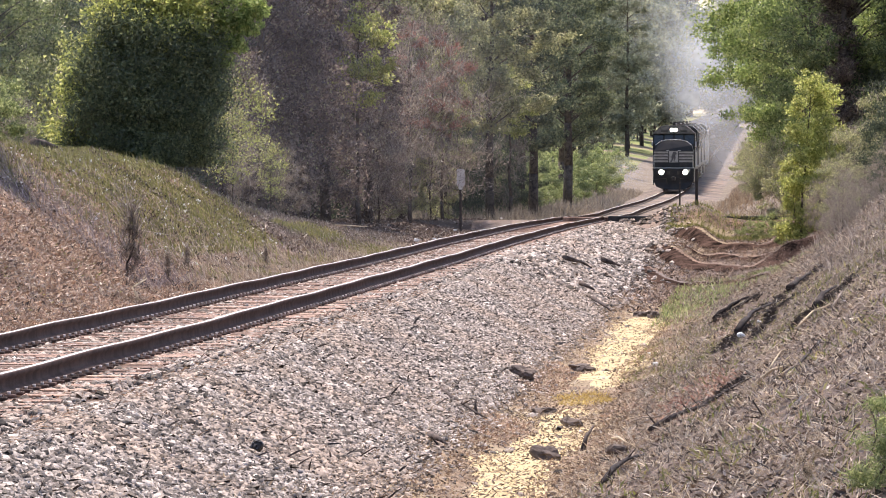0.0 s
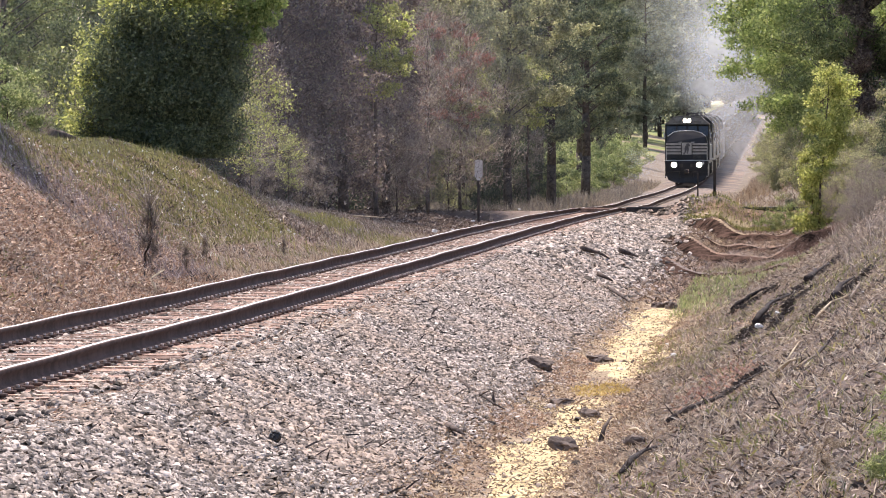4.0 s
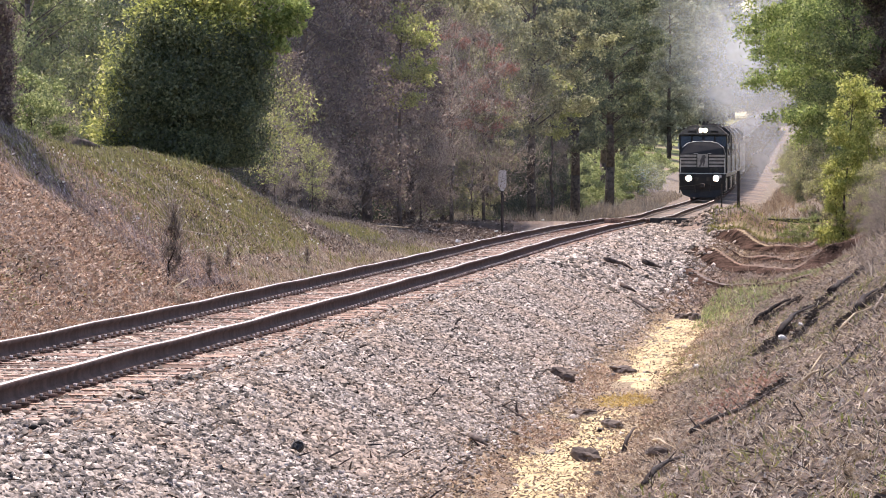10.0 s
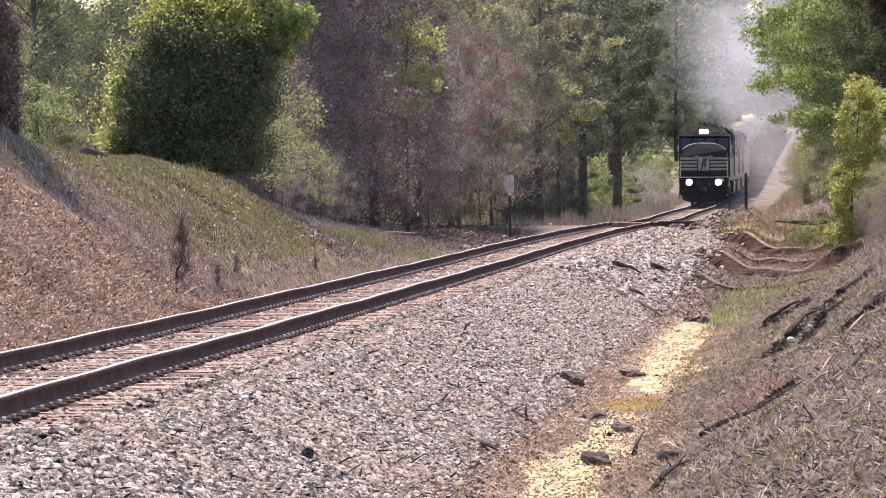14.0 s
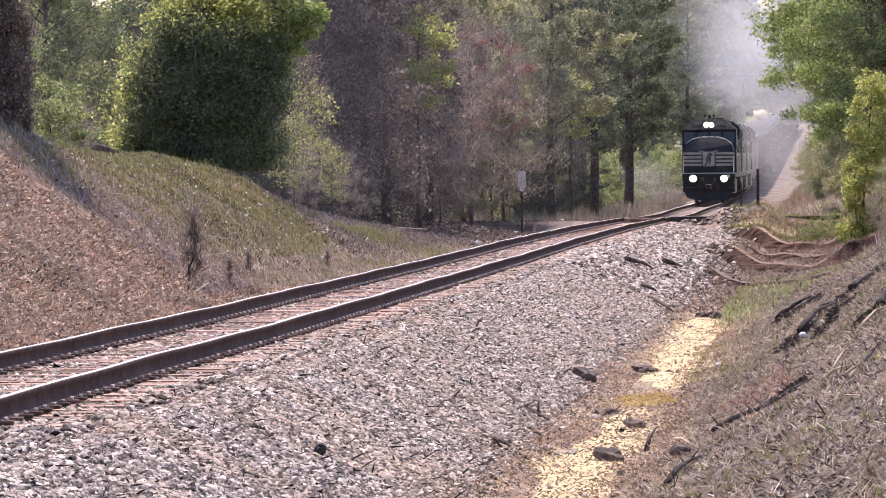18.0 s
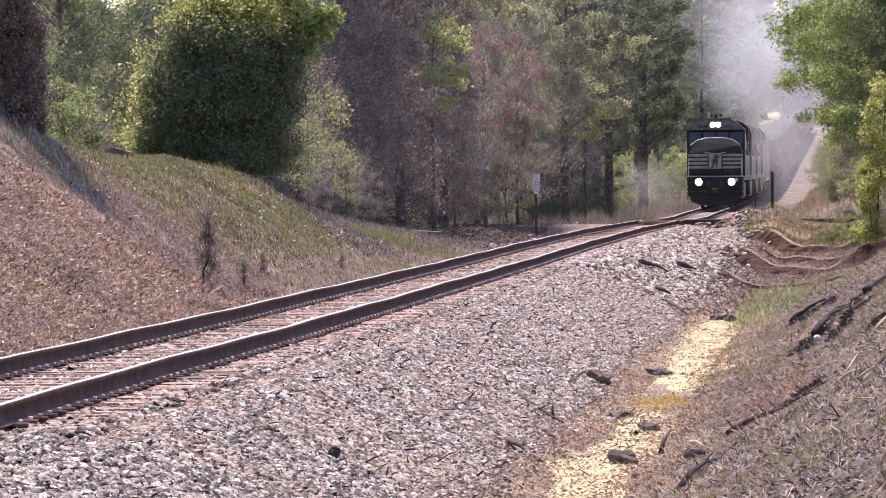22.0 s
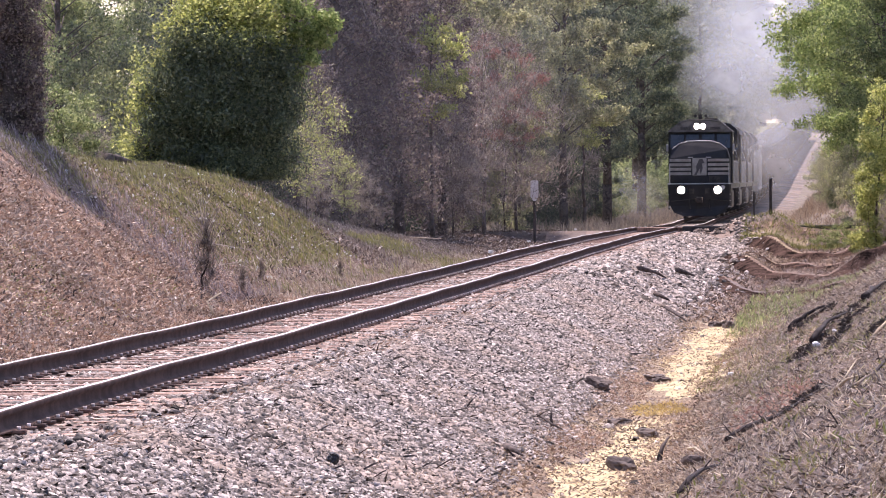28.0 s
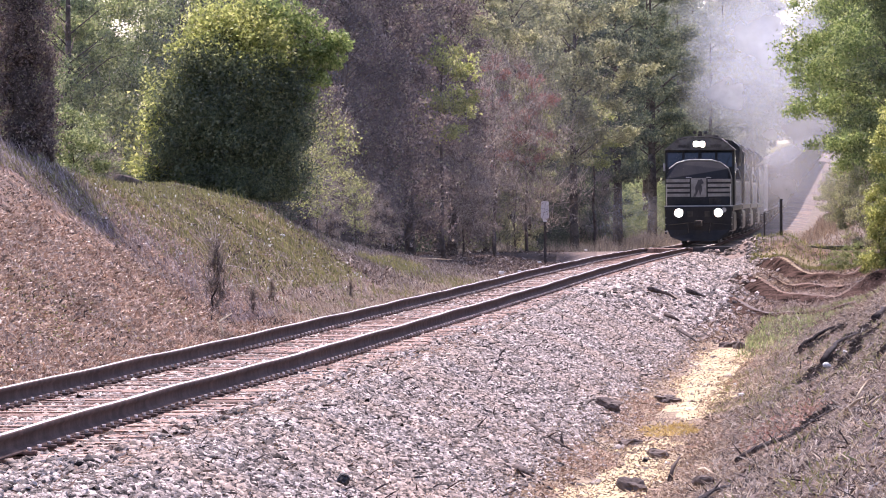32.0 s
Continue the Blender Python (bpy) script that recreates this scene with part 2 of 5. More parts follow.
def mesh_np(name, V, F, material=None, smooth=False):
    """A mesh from arrays: V (n, 3), F (m, k) of one polygon size."""
    V, F = np.asarray(V, np.float32), np.asarray(F, np.int32)
    me = bpy.data.meshes.new(name)
    me.vertices.add(len(V))
    me.vertices.foreach_set("co", V.ravel())
    me.loops.add(F.size)
    me.loops.foreach_set("vertex_index", F.ravel())
    me.polygons.add(len(F))
    me.polygons.foreach_set("loop_start", np.arange(0, F.size, F.shape[1], dtype=np.int32))
    me.polygons.foreach_set("loop_total", np.full(len(F), F.shape[1], np.int32))
    if smooth:
        me.polygons.foreach_set("use_smooth", np.ones(len(F), bool))
    me.update(calc_edges=True)
    if material:
        me.materials.append(material)
    return me


def part(name, bm, material, parent=None, label="", smooth=False):
    """Link a bmesh (or a ready mesh) as one object, under a parent."""
    if isinstance(bm, bpy.types.Mesh):
        me = bm
    else:
        me = bpy.data.meshes.new(name)
        bm.normal_update()
        bm.to_mesh(me)
        bm.free()
        me.materials.append(material)
        if smooth:
            for p in me.polygons:
                p.use_smooth = True
    ob = new(name, me)
    ob.parent = parent
    return tagged(ob, label)


def box(x0, x1, y0, y1, z0, z1, bev=0.0, bm=None):
    bm = bm or bmesh.new()
    made = bmesh.ops.create_cube(bm, size=1.0, matrix=Matrix.LocRotScale(((x0 + x1) / 2, (y0 + y1) / 2, (z0 + z1) / 2), None, (x1 - x0, y1 - y0, z1 - z0)))
    if bev:
        edges = {e for v in made["verts"] for e in v.link_edges}
        bmesh.ops.bevel(bm, geom=list(edges), offset=bev, segments=2, affect="EDGES", profile=0.5)
    return bm


def rod(a, b, r0, r1=None, seg=8, bm=None):
    """A tapered round bar from a to b."""
    bm = bm or bmesh.new()
    a, b = Vector(a), Vector(b)
    d = b - a
    m = Matrix.Translation((a + b) / 2) @ d.to_track_quat("Z", "Y").to_matrix().to_4x4()
    bmesh.ops.create_cone(bm, cap_ends=True, segments=seg, radius1=r0, radius2=r0 if r1 is None else r1, depth=d.length, matrix=m)
    return bm


def prism(outline, y0, y1, bm=None):
    """An outline of (x, z) drawn out from y0 to y1."""
    bm = bm or bmesh.new()
    a = [bm.verts.new((x, y0, z)) for x, z in outline]
    b = [bm.verts.new((x, y1, z)) for x, z in outline]
    bm.faces.new(a)
    bm.faces.new(b[::-1])
    n = len(a)
    for i in range(n):
        bm.faces.new((a[(i + 1) % n], a[i], b[i], b[(i + 1) % n]))
    bmesh.ops.recalc_face_normals(bm, faces=bm.faces)
    return bm


def side_prism(outline, x0, x1):
    """An outline of (y, z) drawn out from x0 to x1."""
    bm = prism(outline, x0, x1)
    for v in bm.verts:
        v.co = (v.co.y, v.co.x, v.co.z)
    bmesh.ops.recalc_face_normals(bm, faces=bm.faces)
    return bm


def wave(x, y, seed=0):
    """Smooth uneven ground, about -1 to 1."""
    s = 0
    for i, (k, a) in enumerate(((0.35, 0.5), (0.8, 0.3), (1.9, 0.2), (4.1, 0.12))):
        p = seed * 1.7 + i * 2.1
        s = s + a * np.sin(k * x + 1.3 * p + 1.1 * np.sin(k * 0.7 * y + p)) * np.sin(k * 0.9 * y + 0.7 * p + 1.2 * np.sin(k * 0.6 * x - p))
    return s


# ---- the track's line: u metres to its right, v metres along it ----
TRACK_TURN = 3.274
TS, TC = math.sin(radians(TRACK_TURN)), math.cos(radians(TRACK_TURN))
RAIL_V = [-200, 0, 44, 63, 90, 110, 132, 167, 204, 228, 250, 270, 290, 320, 350, 380, 410, 480, 664, 1000, 1400, 2500]
RAIL_Z = [1.6, 0.82, 0.58, 0.43, 0.25, 0.12, 0.00, -0.25, -0.60, -0.91, -1.12, -1.20, -1.32, -1.52, -1.68, -1.78, -1.82, -1.60, 0.0, 2.5, 5.0, 9.0]


def rail_z(v):
    return np.interp(v, RAIL_V, RAIL_Z)


def at(u, v):
    """Ground-plan place of u, v."""
    return -6.69 + v * TS + u * TC, v * TC - u * TS


U_KNOTS = [-400, -60, -25, -15, -9.5, -7.5, -5.5, -4.2, -3.4, -2.6, -1.7, -1.35, 1.35, 1.7, 3.5, 4.0, 4.8, 5.6, 7, 9, 12, 18, 30, 60, 400]
SECTIONS = [
    (-300, [4, 2.6, 2.5, 2.4, 2.2, 1.9, .5, -.45, -.65, -.6, -.27, -.23, -.23, -.28, -1.1, -1.25, -1.25, -.9, .1, .6, .9, 1.2, 1.5, 2, 3]),
    (20, [4, 2.6, 2.5, 2.4, 2.2, 1.9, .5, -.45, -.65, -.6, -.27, -.23, -.23, -.28, -1.1, -1.25, -1.25, -1.0, -.1, .6, .9, 1.2, 1.5, 2, 3]),
    (60, [5, 4.4, 4.0, 3.7, 3.1, 2.1, .6, -.45, -.65, -.6, -.27, -.23, -.23, -.28, -1.1, -1.25, -1.25, -1.0, -.35, .85, 1.6, 1.9, 2, 2.2, 3]),
    (100, [5, 4.4, 4.0, 3.7, 3.12, 2.1, .55, -.45, -.65, -.6, -.27, -.23, -.23, -.28, -1.1, -1.25, -1.25, -1.1, -.55, .95, 1.85, 2.1, 2.2, 2.4, 3]),
    (114, [4, 2.5, 2.4, 2.3, 2.1, 1.75, .45, -.45, -.65, -.6, -.27, -.23, -.23, -.28, -1.1, -1.25, -1.25, -1.1, -.55, 1.0, 1.9, 2.1, 2.2, 2.4, 3]),
    (132, [4, 2.5, 2.3, 2.2, 2.0, 1.55, .35, -.45, -.6, -.55, -.27, -.23, -.23, -.28, -1.05, -1.2, -1.25, -1.2, -1.0, .2, 1.5, 2.0, 2, 2.2, 3]),
    (150, [4, 2.2, 2.0, 1.9, 1.45, .55, -.12, -.5, -.6, -.55, -.27, -.23, -.23, -.27, -1.0, -1.15, -1.2, -1.2, -1.0, 0, 1.2, 1.6, 1.7, 1.9, 3]),
    (172, [4, 1.2, .6, .4, .1, -.05, -.25, -.5, -.55, -.5, -.27, -.23, -.23, -.27, -1.0, -1.1, -1.2, -1.2, -1.0, -.3, .8, 1.2, 1.4, 1.6, 3]),
    (230, [4, .5, .1, -.1, -.3, -.35, -.4, -.5, -.5, -.45, -.27, -.23, -.23, -.27, -.8, -.9, -.9, -.8, -.6, -.3, .3, .8, 1, 1.4, 3]),
    (270, [4, 1, .4, .1, -.2, -.3, -.35, -.5, -.5, -.45, -.27, -.23, -.23, -.27, -.5, -.4, -.1, .2, .7, 1.1, 1.5, 1.8, 2, 2.4, 3]),
    (400, [6, 3, 1.6, .9, .4, .2, -.1, -.4, -.5, -.45, -.27, -.23, -.23, -.27, -.45, -.35, .0, .3, .8, 1.3, 1.7, 2.0, 2.4, 3, 6]),
    (1000, [8, 3, 2.0, 1.8, 1.3, .8, .2, -.4, -.5, -.45, -.27, -.23, -.23, -.27, -.45, -.35, .0, .3, .8, 1.3, 1.5, 2, 3, 4, 8]),
    (4000, [8, 3, 2.0, 1.8, 1.3, .8, .2, -.4, -.5, -.45, -.27, -.23, -.23, -.27, -.5, -.5, -.4, -.2, .2, .8, 1.5, 2, 3, 4, 8]),
]
ROAD_V = 207.0
STEPS = ((134, 0.22), (152, 0.40), (168, 0.20), (189, 0.50))
DARK_STRIPS = ((6.05, 74, 7.55, 98, 0.08, 0.13), (6.42, 74, 7.15, 85, 0.05, 0.07), (7.15, 68.5, 7.85, 76, 0.07, 0.10), (5.8, 97, 6.5, 101, 0.09, 0.18), (6.05, 58, 6.5, 60.5, 0.03, 0.05))


def step_line(u, v, v0):
    """How far past the step at v0 a place lies, square to the step's line, which swings up towards the track."""
    near, far = np.clip(6.4 - u, 0, None), np.clip(u - 6.4, 0, None)
    lean = -1.9 * near + 0.5 * far + 0.35 * np.cos(0.9 * u + v0)
    d = v - (v0 + 0.95 * near ** 2 + 0.25 * far ** 2 + 0.39 * np.sin(0.9 * u + v0))
    return d / np.sqrt(1 + lean * lean)


def strip_off(u, v, g):
    """How many half-widths u, v lies beside the dark strip g; large past its ends."""
    u0, v0, u1, v1, deep, wide = g
    k = np.clip((v - v0) / (v1 - v0), 0, 1)
    past = np.clip(v0 - v, 0, None) + np.clip(v - v1, 0, None)
    d = (u - u0 - (u1 - u0) * k - 0.05 * np.sin(v * 1.7) - 0.04 * np.sin(v * 0.6 + u0)) / wide
    return np.where(d < 0, d - 2.0 * past, d + 2.0 * past)


def in_strip(u, v, half):
    return np.any([np.abs(strip_off(u, v, g)) < half for g in DARK_STRIPS], axis=0)


def ground_z(u, v, rough=1.0):
    """Height of the ground at u, v (arrays)."""
    u, v = np.asarray(u, float), np.asarray(v, float)
    cols = np.array([s[1] for s in SECTIONS])
    keys = np.array([s[0] for s in SECTIONS], float)
    i = np.clip(np.searchsorted(keys, v) - 1, 0, len(keys) - 2)
    w = np.clip((v - keys[i]) / (keys[i + 1] - keys[i]), 0, 1)
    w = w * w * (3 - 2 * w)
    table = np.array([np.interp(u, U_KNOTS, c) for c in cols])
    flat = table.reshape(len(cols), -1)
    j = np.arange(flat.shape[1])
    z = (flat[i.ravel(), j] * (1 - w.ravel()) + flat[i.ravel() + 1, j] * w.ravel()).reshape(u.shape)
    road = np.interp(u, [-400, -10, -1.35, 1.35, 8, 30, 400], [1, -.15, -.12, -.12, -.10, .4, 2]) - np.clip(np.abs(v - ROAD_V) - 2.6, 0, 99) * 0.45
    z = np.where(np.abs(u) > 1.36, np.maximum(z, road), z)
    off = np.clip(np.abs(u) - 3.8, 0, 2) / 2
    z = z + rough * off * (0.16 * wave(u * 1.1, v * 0.5) + 0.05 * wave(u * 3.1, v * 1.1, 3) + 0.035 * wave(u * 6.5, v * 2.6, 11) * (v < 125)) * np.clip((np.abs(v - ROAD_V) - 2) / 3, 0, 1) * np.clip((300 - v) / 60, 0.25, 1)
    # washed-out steps across the hollow, steep towards the camera
    for v0, high in STEPS:
        d = step_line(u, v, v0)
        step = np.clip(d / (0.6 + 0.25 * np.sin(2.9 * u + v0)) + 0.5, 0, 1) * np.exp(-np.clip(d, 0, None) / 7.0)
        z = z + high * (0.72 + 0.38 * np.sin(1.7 * u + v0) + 0.22 * np.sin(4.3 * u + 2 * v0)) * step * np.clip((u - 2.2) / 1.2, 0, 1) * np.clip((10.5 - u) / 2, 0, 1)
    # low raised strips on the near bank, coloured dark for its shaded ruts
    for g in DARK_STRIPS:
        d = strip_off(u, v, g)
        z = z + g[4] * np.exp(-d * d)
    return z + rail_z(v)


# ---- ground: one sheet to the horizon ----
def build_ground():
    us = np.unique(np.concatenate([-np.geomspace(14, 3000, 26), np.arange(-14, 3.0, 0.18), np.arange(3.0, 5.6, 0.08), np.arange(5.6, 8.4, 0.10), np.arange(8.4, 14.01, 0.18), np.geomspace(14, 3000, 26)]))
    vs = np.unique(np.concatenate([[-2500, -1200, -500, -200, -80], np.arange(-20, 20, 4.0), np.arange(20, 30, 0.4), np.arange(30, 82, 0.16), np.arange(82, 115, 0.3), np.arange(115, 128, 0.4), np.arange(128, 203, 0.1), np.arange(200, 235, 0.8), np.arange(235, 460, 4.0), np.geomspace(460, 4500, 40)]))
    U, Vv = np.meshgrid(us, vs)
    Z = ground_z(U, Vv)
    X, Y = at(U, Vv)
    n, k = U.shape
    idx = np.arange(n * k).reshape(n, k)
    F = np.stack([idx[:-1, :-1], idx[:-1, 1:], idx[1:, 1:], idx[1:, :-1]], -1).reshape(-1, 4)
    me = mesh_np("ground", np.stack([X, Y, Z], -1).reshape(-1, 3), F, smooth=True)
    for m in (M_SOIL, M_BALLAST, M_SAND, M_CLAY, M_FLOOR, M_FIELD, M_SLOPE, M_VERGE, M_SHADE):
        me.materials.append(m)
    uc = (U[:-1, :-1] + U[1:, 1:]).ravel() / 2
    vc = (Vv[:-1, :-1] + Vv[1:, 1:]).ravel() / 2
    wob = wave(uc * 2.0, vc * 0.8, 5)
    k = np.zeros(len(uc), np.int32)
    k[(uc < -7.8) & (vc > 118) | (uc < -5.0 + 1.2 * wob - np.clip(165 - vc, 0, 40) * 0.07) & (vc > 138) | (uc > 9.5) & (vc > 100)] = 4
    k[(uc < -3.9 + 0.5 * wob) & (vc > 158 + 3 * wob) & (vc < 209)] = 4
    k[(uc > 4.5) & (vc < 235)] = 6
    k[(uc > 3.2) & (uc < 8.2) & (vc > 112) & (vc < 209)] = 0
    k[(uc > 9.5) & (vc > 100)] = 4
    k[(vc > 209) & (np.abs(uc) > 2)] = 7
    k[(vc > 235) & (uc < -6)] = 5
    k[(vc > 235) & (uc > 9)] = 5
    k[(uc > 3.1 + 0.3 * wob) & (uc < 5.3 + 0.4 * wob) & (vc > 20) & (vc < 120)] = 3
    k[(uc > -2.7 + 0.25 * wob) & (uc < 3.35 + 0.3 * wob)] = 1
    mid = np.interp(vc, [20, 50, 66, 75, 104], [4.45, 4.36, 4.42, 4.6, 4.35]) + 0.12 * np.sin(vc * 0.55) * (vc < 66)
    wide = np.interp(vc, [20, 64, 67, 68, 73, 75, 90, 104, 108, 110], [0.42, 0.30, 0.3, 0.02, 0.02, 0.34, 0.44, 0.5, 0.36, -0.2]) + 0.20 * wob + 0.22 * wave(uc * 6, vc * 2, 9)
    k[(np.abs(uc - mid) < wide) & (vc > 20) & (vc < 112)] = 2
    k[(uc > 1.7) & (uc < 5.2 + wob) & (vc > 158) & (vc < 203.5)] = 3
    # step faces coloured dark to paint in their shade
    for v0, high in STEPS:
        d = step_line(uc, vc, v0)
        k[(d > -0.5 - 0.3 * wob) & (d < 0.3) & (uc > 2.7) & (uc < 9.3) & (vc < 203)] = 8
    # near-bank strips darkened as painted shade
    k[in_strip(uc, vc, 0.5) & (wob > -0.25)] = 8
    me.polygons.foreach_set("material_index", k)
    ob = new("ground", me)
    return tagged(ob, "railway cutting with gravel bed, sandy ditch and litter-strewn banks", "ground", kind="structure")


M_SOIL = mat("brown bank soil", (0.075, 0.049, 0.037), (0.31, 0.20, 0.137), 2.6, 0.95, 0.07, 22, c=(0.17, 0.135, 0.118), cscale=0.35)
M_SHADE = mat("shade-dark earth", (0.012, 0.009, 0.008), (0.105, 0.068, 0.054), 2.2, 1.0, 0.05, 16, spec=0.0)
M_VERGE = mat("dusty tan verge", (0.13, 0.105, 0.082), (0.24, 0.20, 0.16), 0.7, 0.95, 0.04, 9)
M_SLOPE = mat("grey brown litter soil", (0.03, 0.022, 0.018), (0.19, 0.14, 0.115), 4.0, 0.95, 0.06, 30, c=(0.125, 0.09, 0.066), cscale=0.6)
M_FLOOR = mat("forest floor", (0.07, 0.05, 0.038), (0.17, 0.125, 0.095), 0.8, 0.95, 0.05, 9)
M_FIELD = mat("rough grass field", (0.13, 0.16, 0.05), (0.25, 0.27, 0.09), 0.25, 0.95, 0.05, 5, c=(0.27, 0.20, 0.14), cscale=0.06)
build_ground()


# ---- track: two rails, ties, plates ----
def rail_section():
    """Outline of a heavy rail, its top at z = 0."""
    half = [(0.070, -0.156), (0.070, -0.144), (0.022, -0.128), (0.009, -0.11), (0.009, -0.055), (0.034, -0.038), (0.035, -0.010), (0.027, -0.001)]
    return half + [(-x, z) for x, z in half[::-1]]


def build_rail(side, track):
    sec = rail_section()
    vs = np.concatenate([np.arange(-60, 30, 10.0), np.arange(30, 240, 1.5), np.arange(240, 460, 5.0), np.arange(460, 1300, 25.0)])
    wig = 0.006 * np.sin(vs * 0.9 + side) + 0.006 * np.sin(vs * 0.37 + 2 * side)
    V = []
    for v, w in zip(vs, wig):
        for x, z in sec:
            X, Y = at(side * 0.7545 + x, v)
            V.append((X, Y, float(rail_z(v)) + z + w * 0.7 + 0.0))
    n = len(sec)
    i = np.arange(len(vs) - 1)[:, None] * n
    j = np.arange(n)[None]
    F = np.stack([i + j, i + (j + 1) % n, i + n + (j + 1) % n, i + n + j], -1).reshape(-1, 4)
    me = mesh_np("rail", V, F, M_RAIL)
    me.materials.append(M_RAILTOP)
    me.polygons.foreach_set("material_index", np.tile((np.arange(n) == n // 2 - 1).astype(np.int32), len(vs) - 1))
    return part("rail", me, None, track, "rusty steel rail with a worn shiny head")


def build_track():
    track = tagged(new("railway_track"), "single railway track of rusty rails on weathered wooden ties", "railway track", kind="structure")
    for s in (-1, 1):
        build_rail(s, track)
    # anchors and spikes beside the rail foot at every tie, far ties joined
    ties = np.arange(40.0, 236.0, 0.50)
    cube = np.array([(x, y, z) for x in (-.5, .5) for y in (-.5, .5) for z in (0, 1)], float)
    quads = np.array([(0, 1, 3, 2), (4, 6, 7, 5), (0, 4, 5, 1), (2, 3, 7, 6), (0, 2, 6, 4), (1, 5, 7, 3)])
    for name, mt, label, kit in (("tie_plates", M_PLATE, "rusted tie plates and anchors", ((0, 0, .30, .19, .022, -.175), (.09, .14, .04, .04, .04, -.18))),
                                 ("spikes", M_SPIKE, "worn spike heads", ((.10, .03, .026, .03, .026, -.155), (-.10, -.03, .026, .03, .026, -.155)))):
        V, F = [], []
        for v in ties:
            for c in (-.7545, .7545):
                for du, dv, sx, sy, sz, dz in kit:
                    p = cube * (sx, sy, sz) + (c + du, v + dv, dz)
                    X, Y = at(p[:, 0], p[:, 1])
                    F.append(quads + len(V) * 8)
                    V.append(np.stack([X, Y, p[:, 2] + rail_z(v)], -1))
        part(name, mesh_np(name, np.concatenate(V), np.concatenate(F), mt), None, track, label)["kind"] = "stuff"
    shapes = []
    r = random.Random(5)
    for i in range(6):
        bm = box(-1.3, 1.3, -.115, .115, -.17, 0, 0.012)
        for q in bm.verts:
            q.co += Vector((r.uniform(-.03, .03), r.uniform(-.012, .012), r.uniform(-.008, .006)))
        me = bpy.data.meshes.new("tie")
        bm.to_mesh(me)
        bm.free()
        me.materials.append(M_TIE)
        shapes.append(me)
    for i, v in enumerate(ties):
        if i >= 300:
            break
        ob = new("tie", shapes[i % 6])
        ob.parent = track
        X, Y = at(r.uniform(-.05, .05), v)
        ob.matrix_basis = pose(X, Y, float(rail_z(v)) - 0.173 + r.uniform(-.012, .006), 0, 0, -TRACK_TURN + r.uniform(-1.2, 1.2))
    bmj = bmesh.new()
    for v in ties[300:]:
        X, Y = at(0, v)
        m = pose(X, Y, float(rail_z(v)) - 0.258, 0, 0, -TRACK_TURN)
        bmesh.ops.create_cube(bmj, size=1, matrix=m @ Matrix.Diagonal((2.6, .23, .17, 1)))
    part("far_ties", bmj, M_TIE, track)["kind"] = "stuff"


build_track()


# ---- loose stone, litter, grass ----
def stones(name, n, ulo, uhi, vlo, vhi, size, label, power=1.0, material=None, lift=0.25, edge=0.0, bare=0.0):
    """Loose broken stones lying on the ground; edge: how far they straggle past uhi; bare: where they begin near the camera."""
    u = rng.uniform(ulo, uhi, n)
    v = vlo + (vhi - vlo) * rng.random(n) ** power
    if edge:
        u = np.where(u > uhi - 0.9, u + edge * (rng.exponential(0.6, n) - 0.45 + 0.5 * wave(u, v * 0.6, 6)), u)
    keep = ~((np.abs(np.abs(u) - 0.7545) < 0.10)) & (u > bare * np.clip(1.0 - (v - 50) / 160, 0, 1) + 0.12 * wave(u, v * 0.7, 14) if bare else True)
    u, v = u[keep], v[keep]
    n = len(u)
    low = np.array([(-.5, -.5, -.5), (.5, -.5, -.5), (.5, .5, -.5), (-.5, .5, -.5), (-.36, -.36, .4), (.36, -.36, .4), (.36, .36, .4), (-.36, .36, .4)])
    quads = np.array([(4, 5, 6, 7), (0, 1, 5, 4), (1, 2, 6, 5), (2, 3, 7, 6), (3, 0, 4, 7)])
    P = (low[None] + rng.uniform(-.26, .26, (n, 8, 3))) * (size * rng.uniform(0.5, 1.55, (n, 1, 1)) * rng.uniform(0.65, 1.3, (n, 1, 3)) * (1.35, 1.25, 0.62))
    az, tx, ty = rng.uniform(0, 6.283, n), rng.normal(0, 0.3, n), rng.normal(0, 0.3, n)
    Rz = np.zeros((n, 3, 3)); Rx = np.zeros((n, 3, 3)); Ry = np.zeros((n, 3, 3))
    for R, w, (i, j, q) in ((Rz, az, (0, 1, 2)), (Rx, tx, (1, 2, 0)), (Ry, ty, (2, 0, 1))):
        R[:, i, i], R[:, j, j], R[:, q, q] = np.cos(w), np.cos(w), 1
        R[:, i, j], R[:, j, i] = -np.sin(w), np.sin(w)
    P = np.einsum("nij,nkj->nki", Rx @ Ry @ Rz, P)
    X, Y = at(u, v)
    P += np.stack([X, Y, ground_z(u, v) + size * lift], -1)[:, None]
    F = (quads[None] + (np.arange(n) * 8)[:, None, None]).reshape(-1, 4)
    ob = new(name, mesh_np(name, P.reshape(-1, 3), F, material or M_STONE))
    return tagged(ob, label, "ballast", kind="stuff")


stones("ballast_stones", 165000, 1.22, 3.5, 28, 112, 0.034, "loose grey crushed stone on the track shoulder", 1.2, edge=0.2, bare=1.42)
stones("ballast_stones", 18000, 1.05, 3.5, 112, 205, 0.075, "loose grey crushed stone on the track shoulder", 1.2, edge=0.35)
stones("tie_end_stones", 7000, 0.88, 1.45, 30, 130, 0.032, "small stones between the tie ends", 1.2, lift=1.3)
stones("crib_stones", 26000, -0.66, 0.66, 34, 160, 0.038, "small grey stones between the ties", 1.3, lift=0.9)
stones("ballast_stones", 7000, -2.9, -0.86, 34, 190, 0.055, "grey crushed stone beyond the far rail", 1.2)
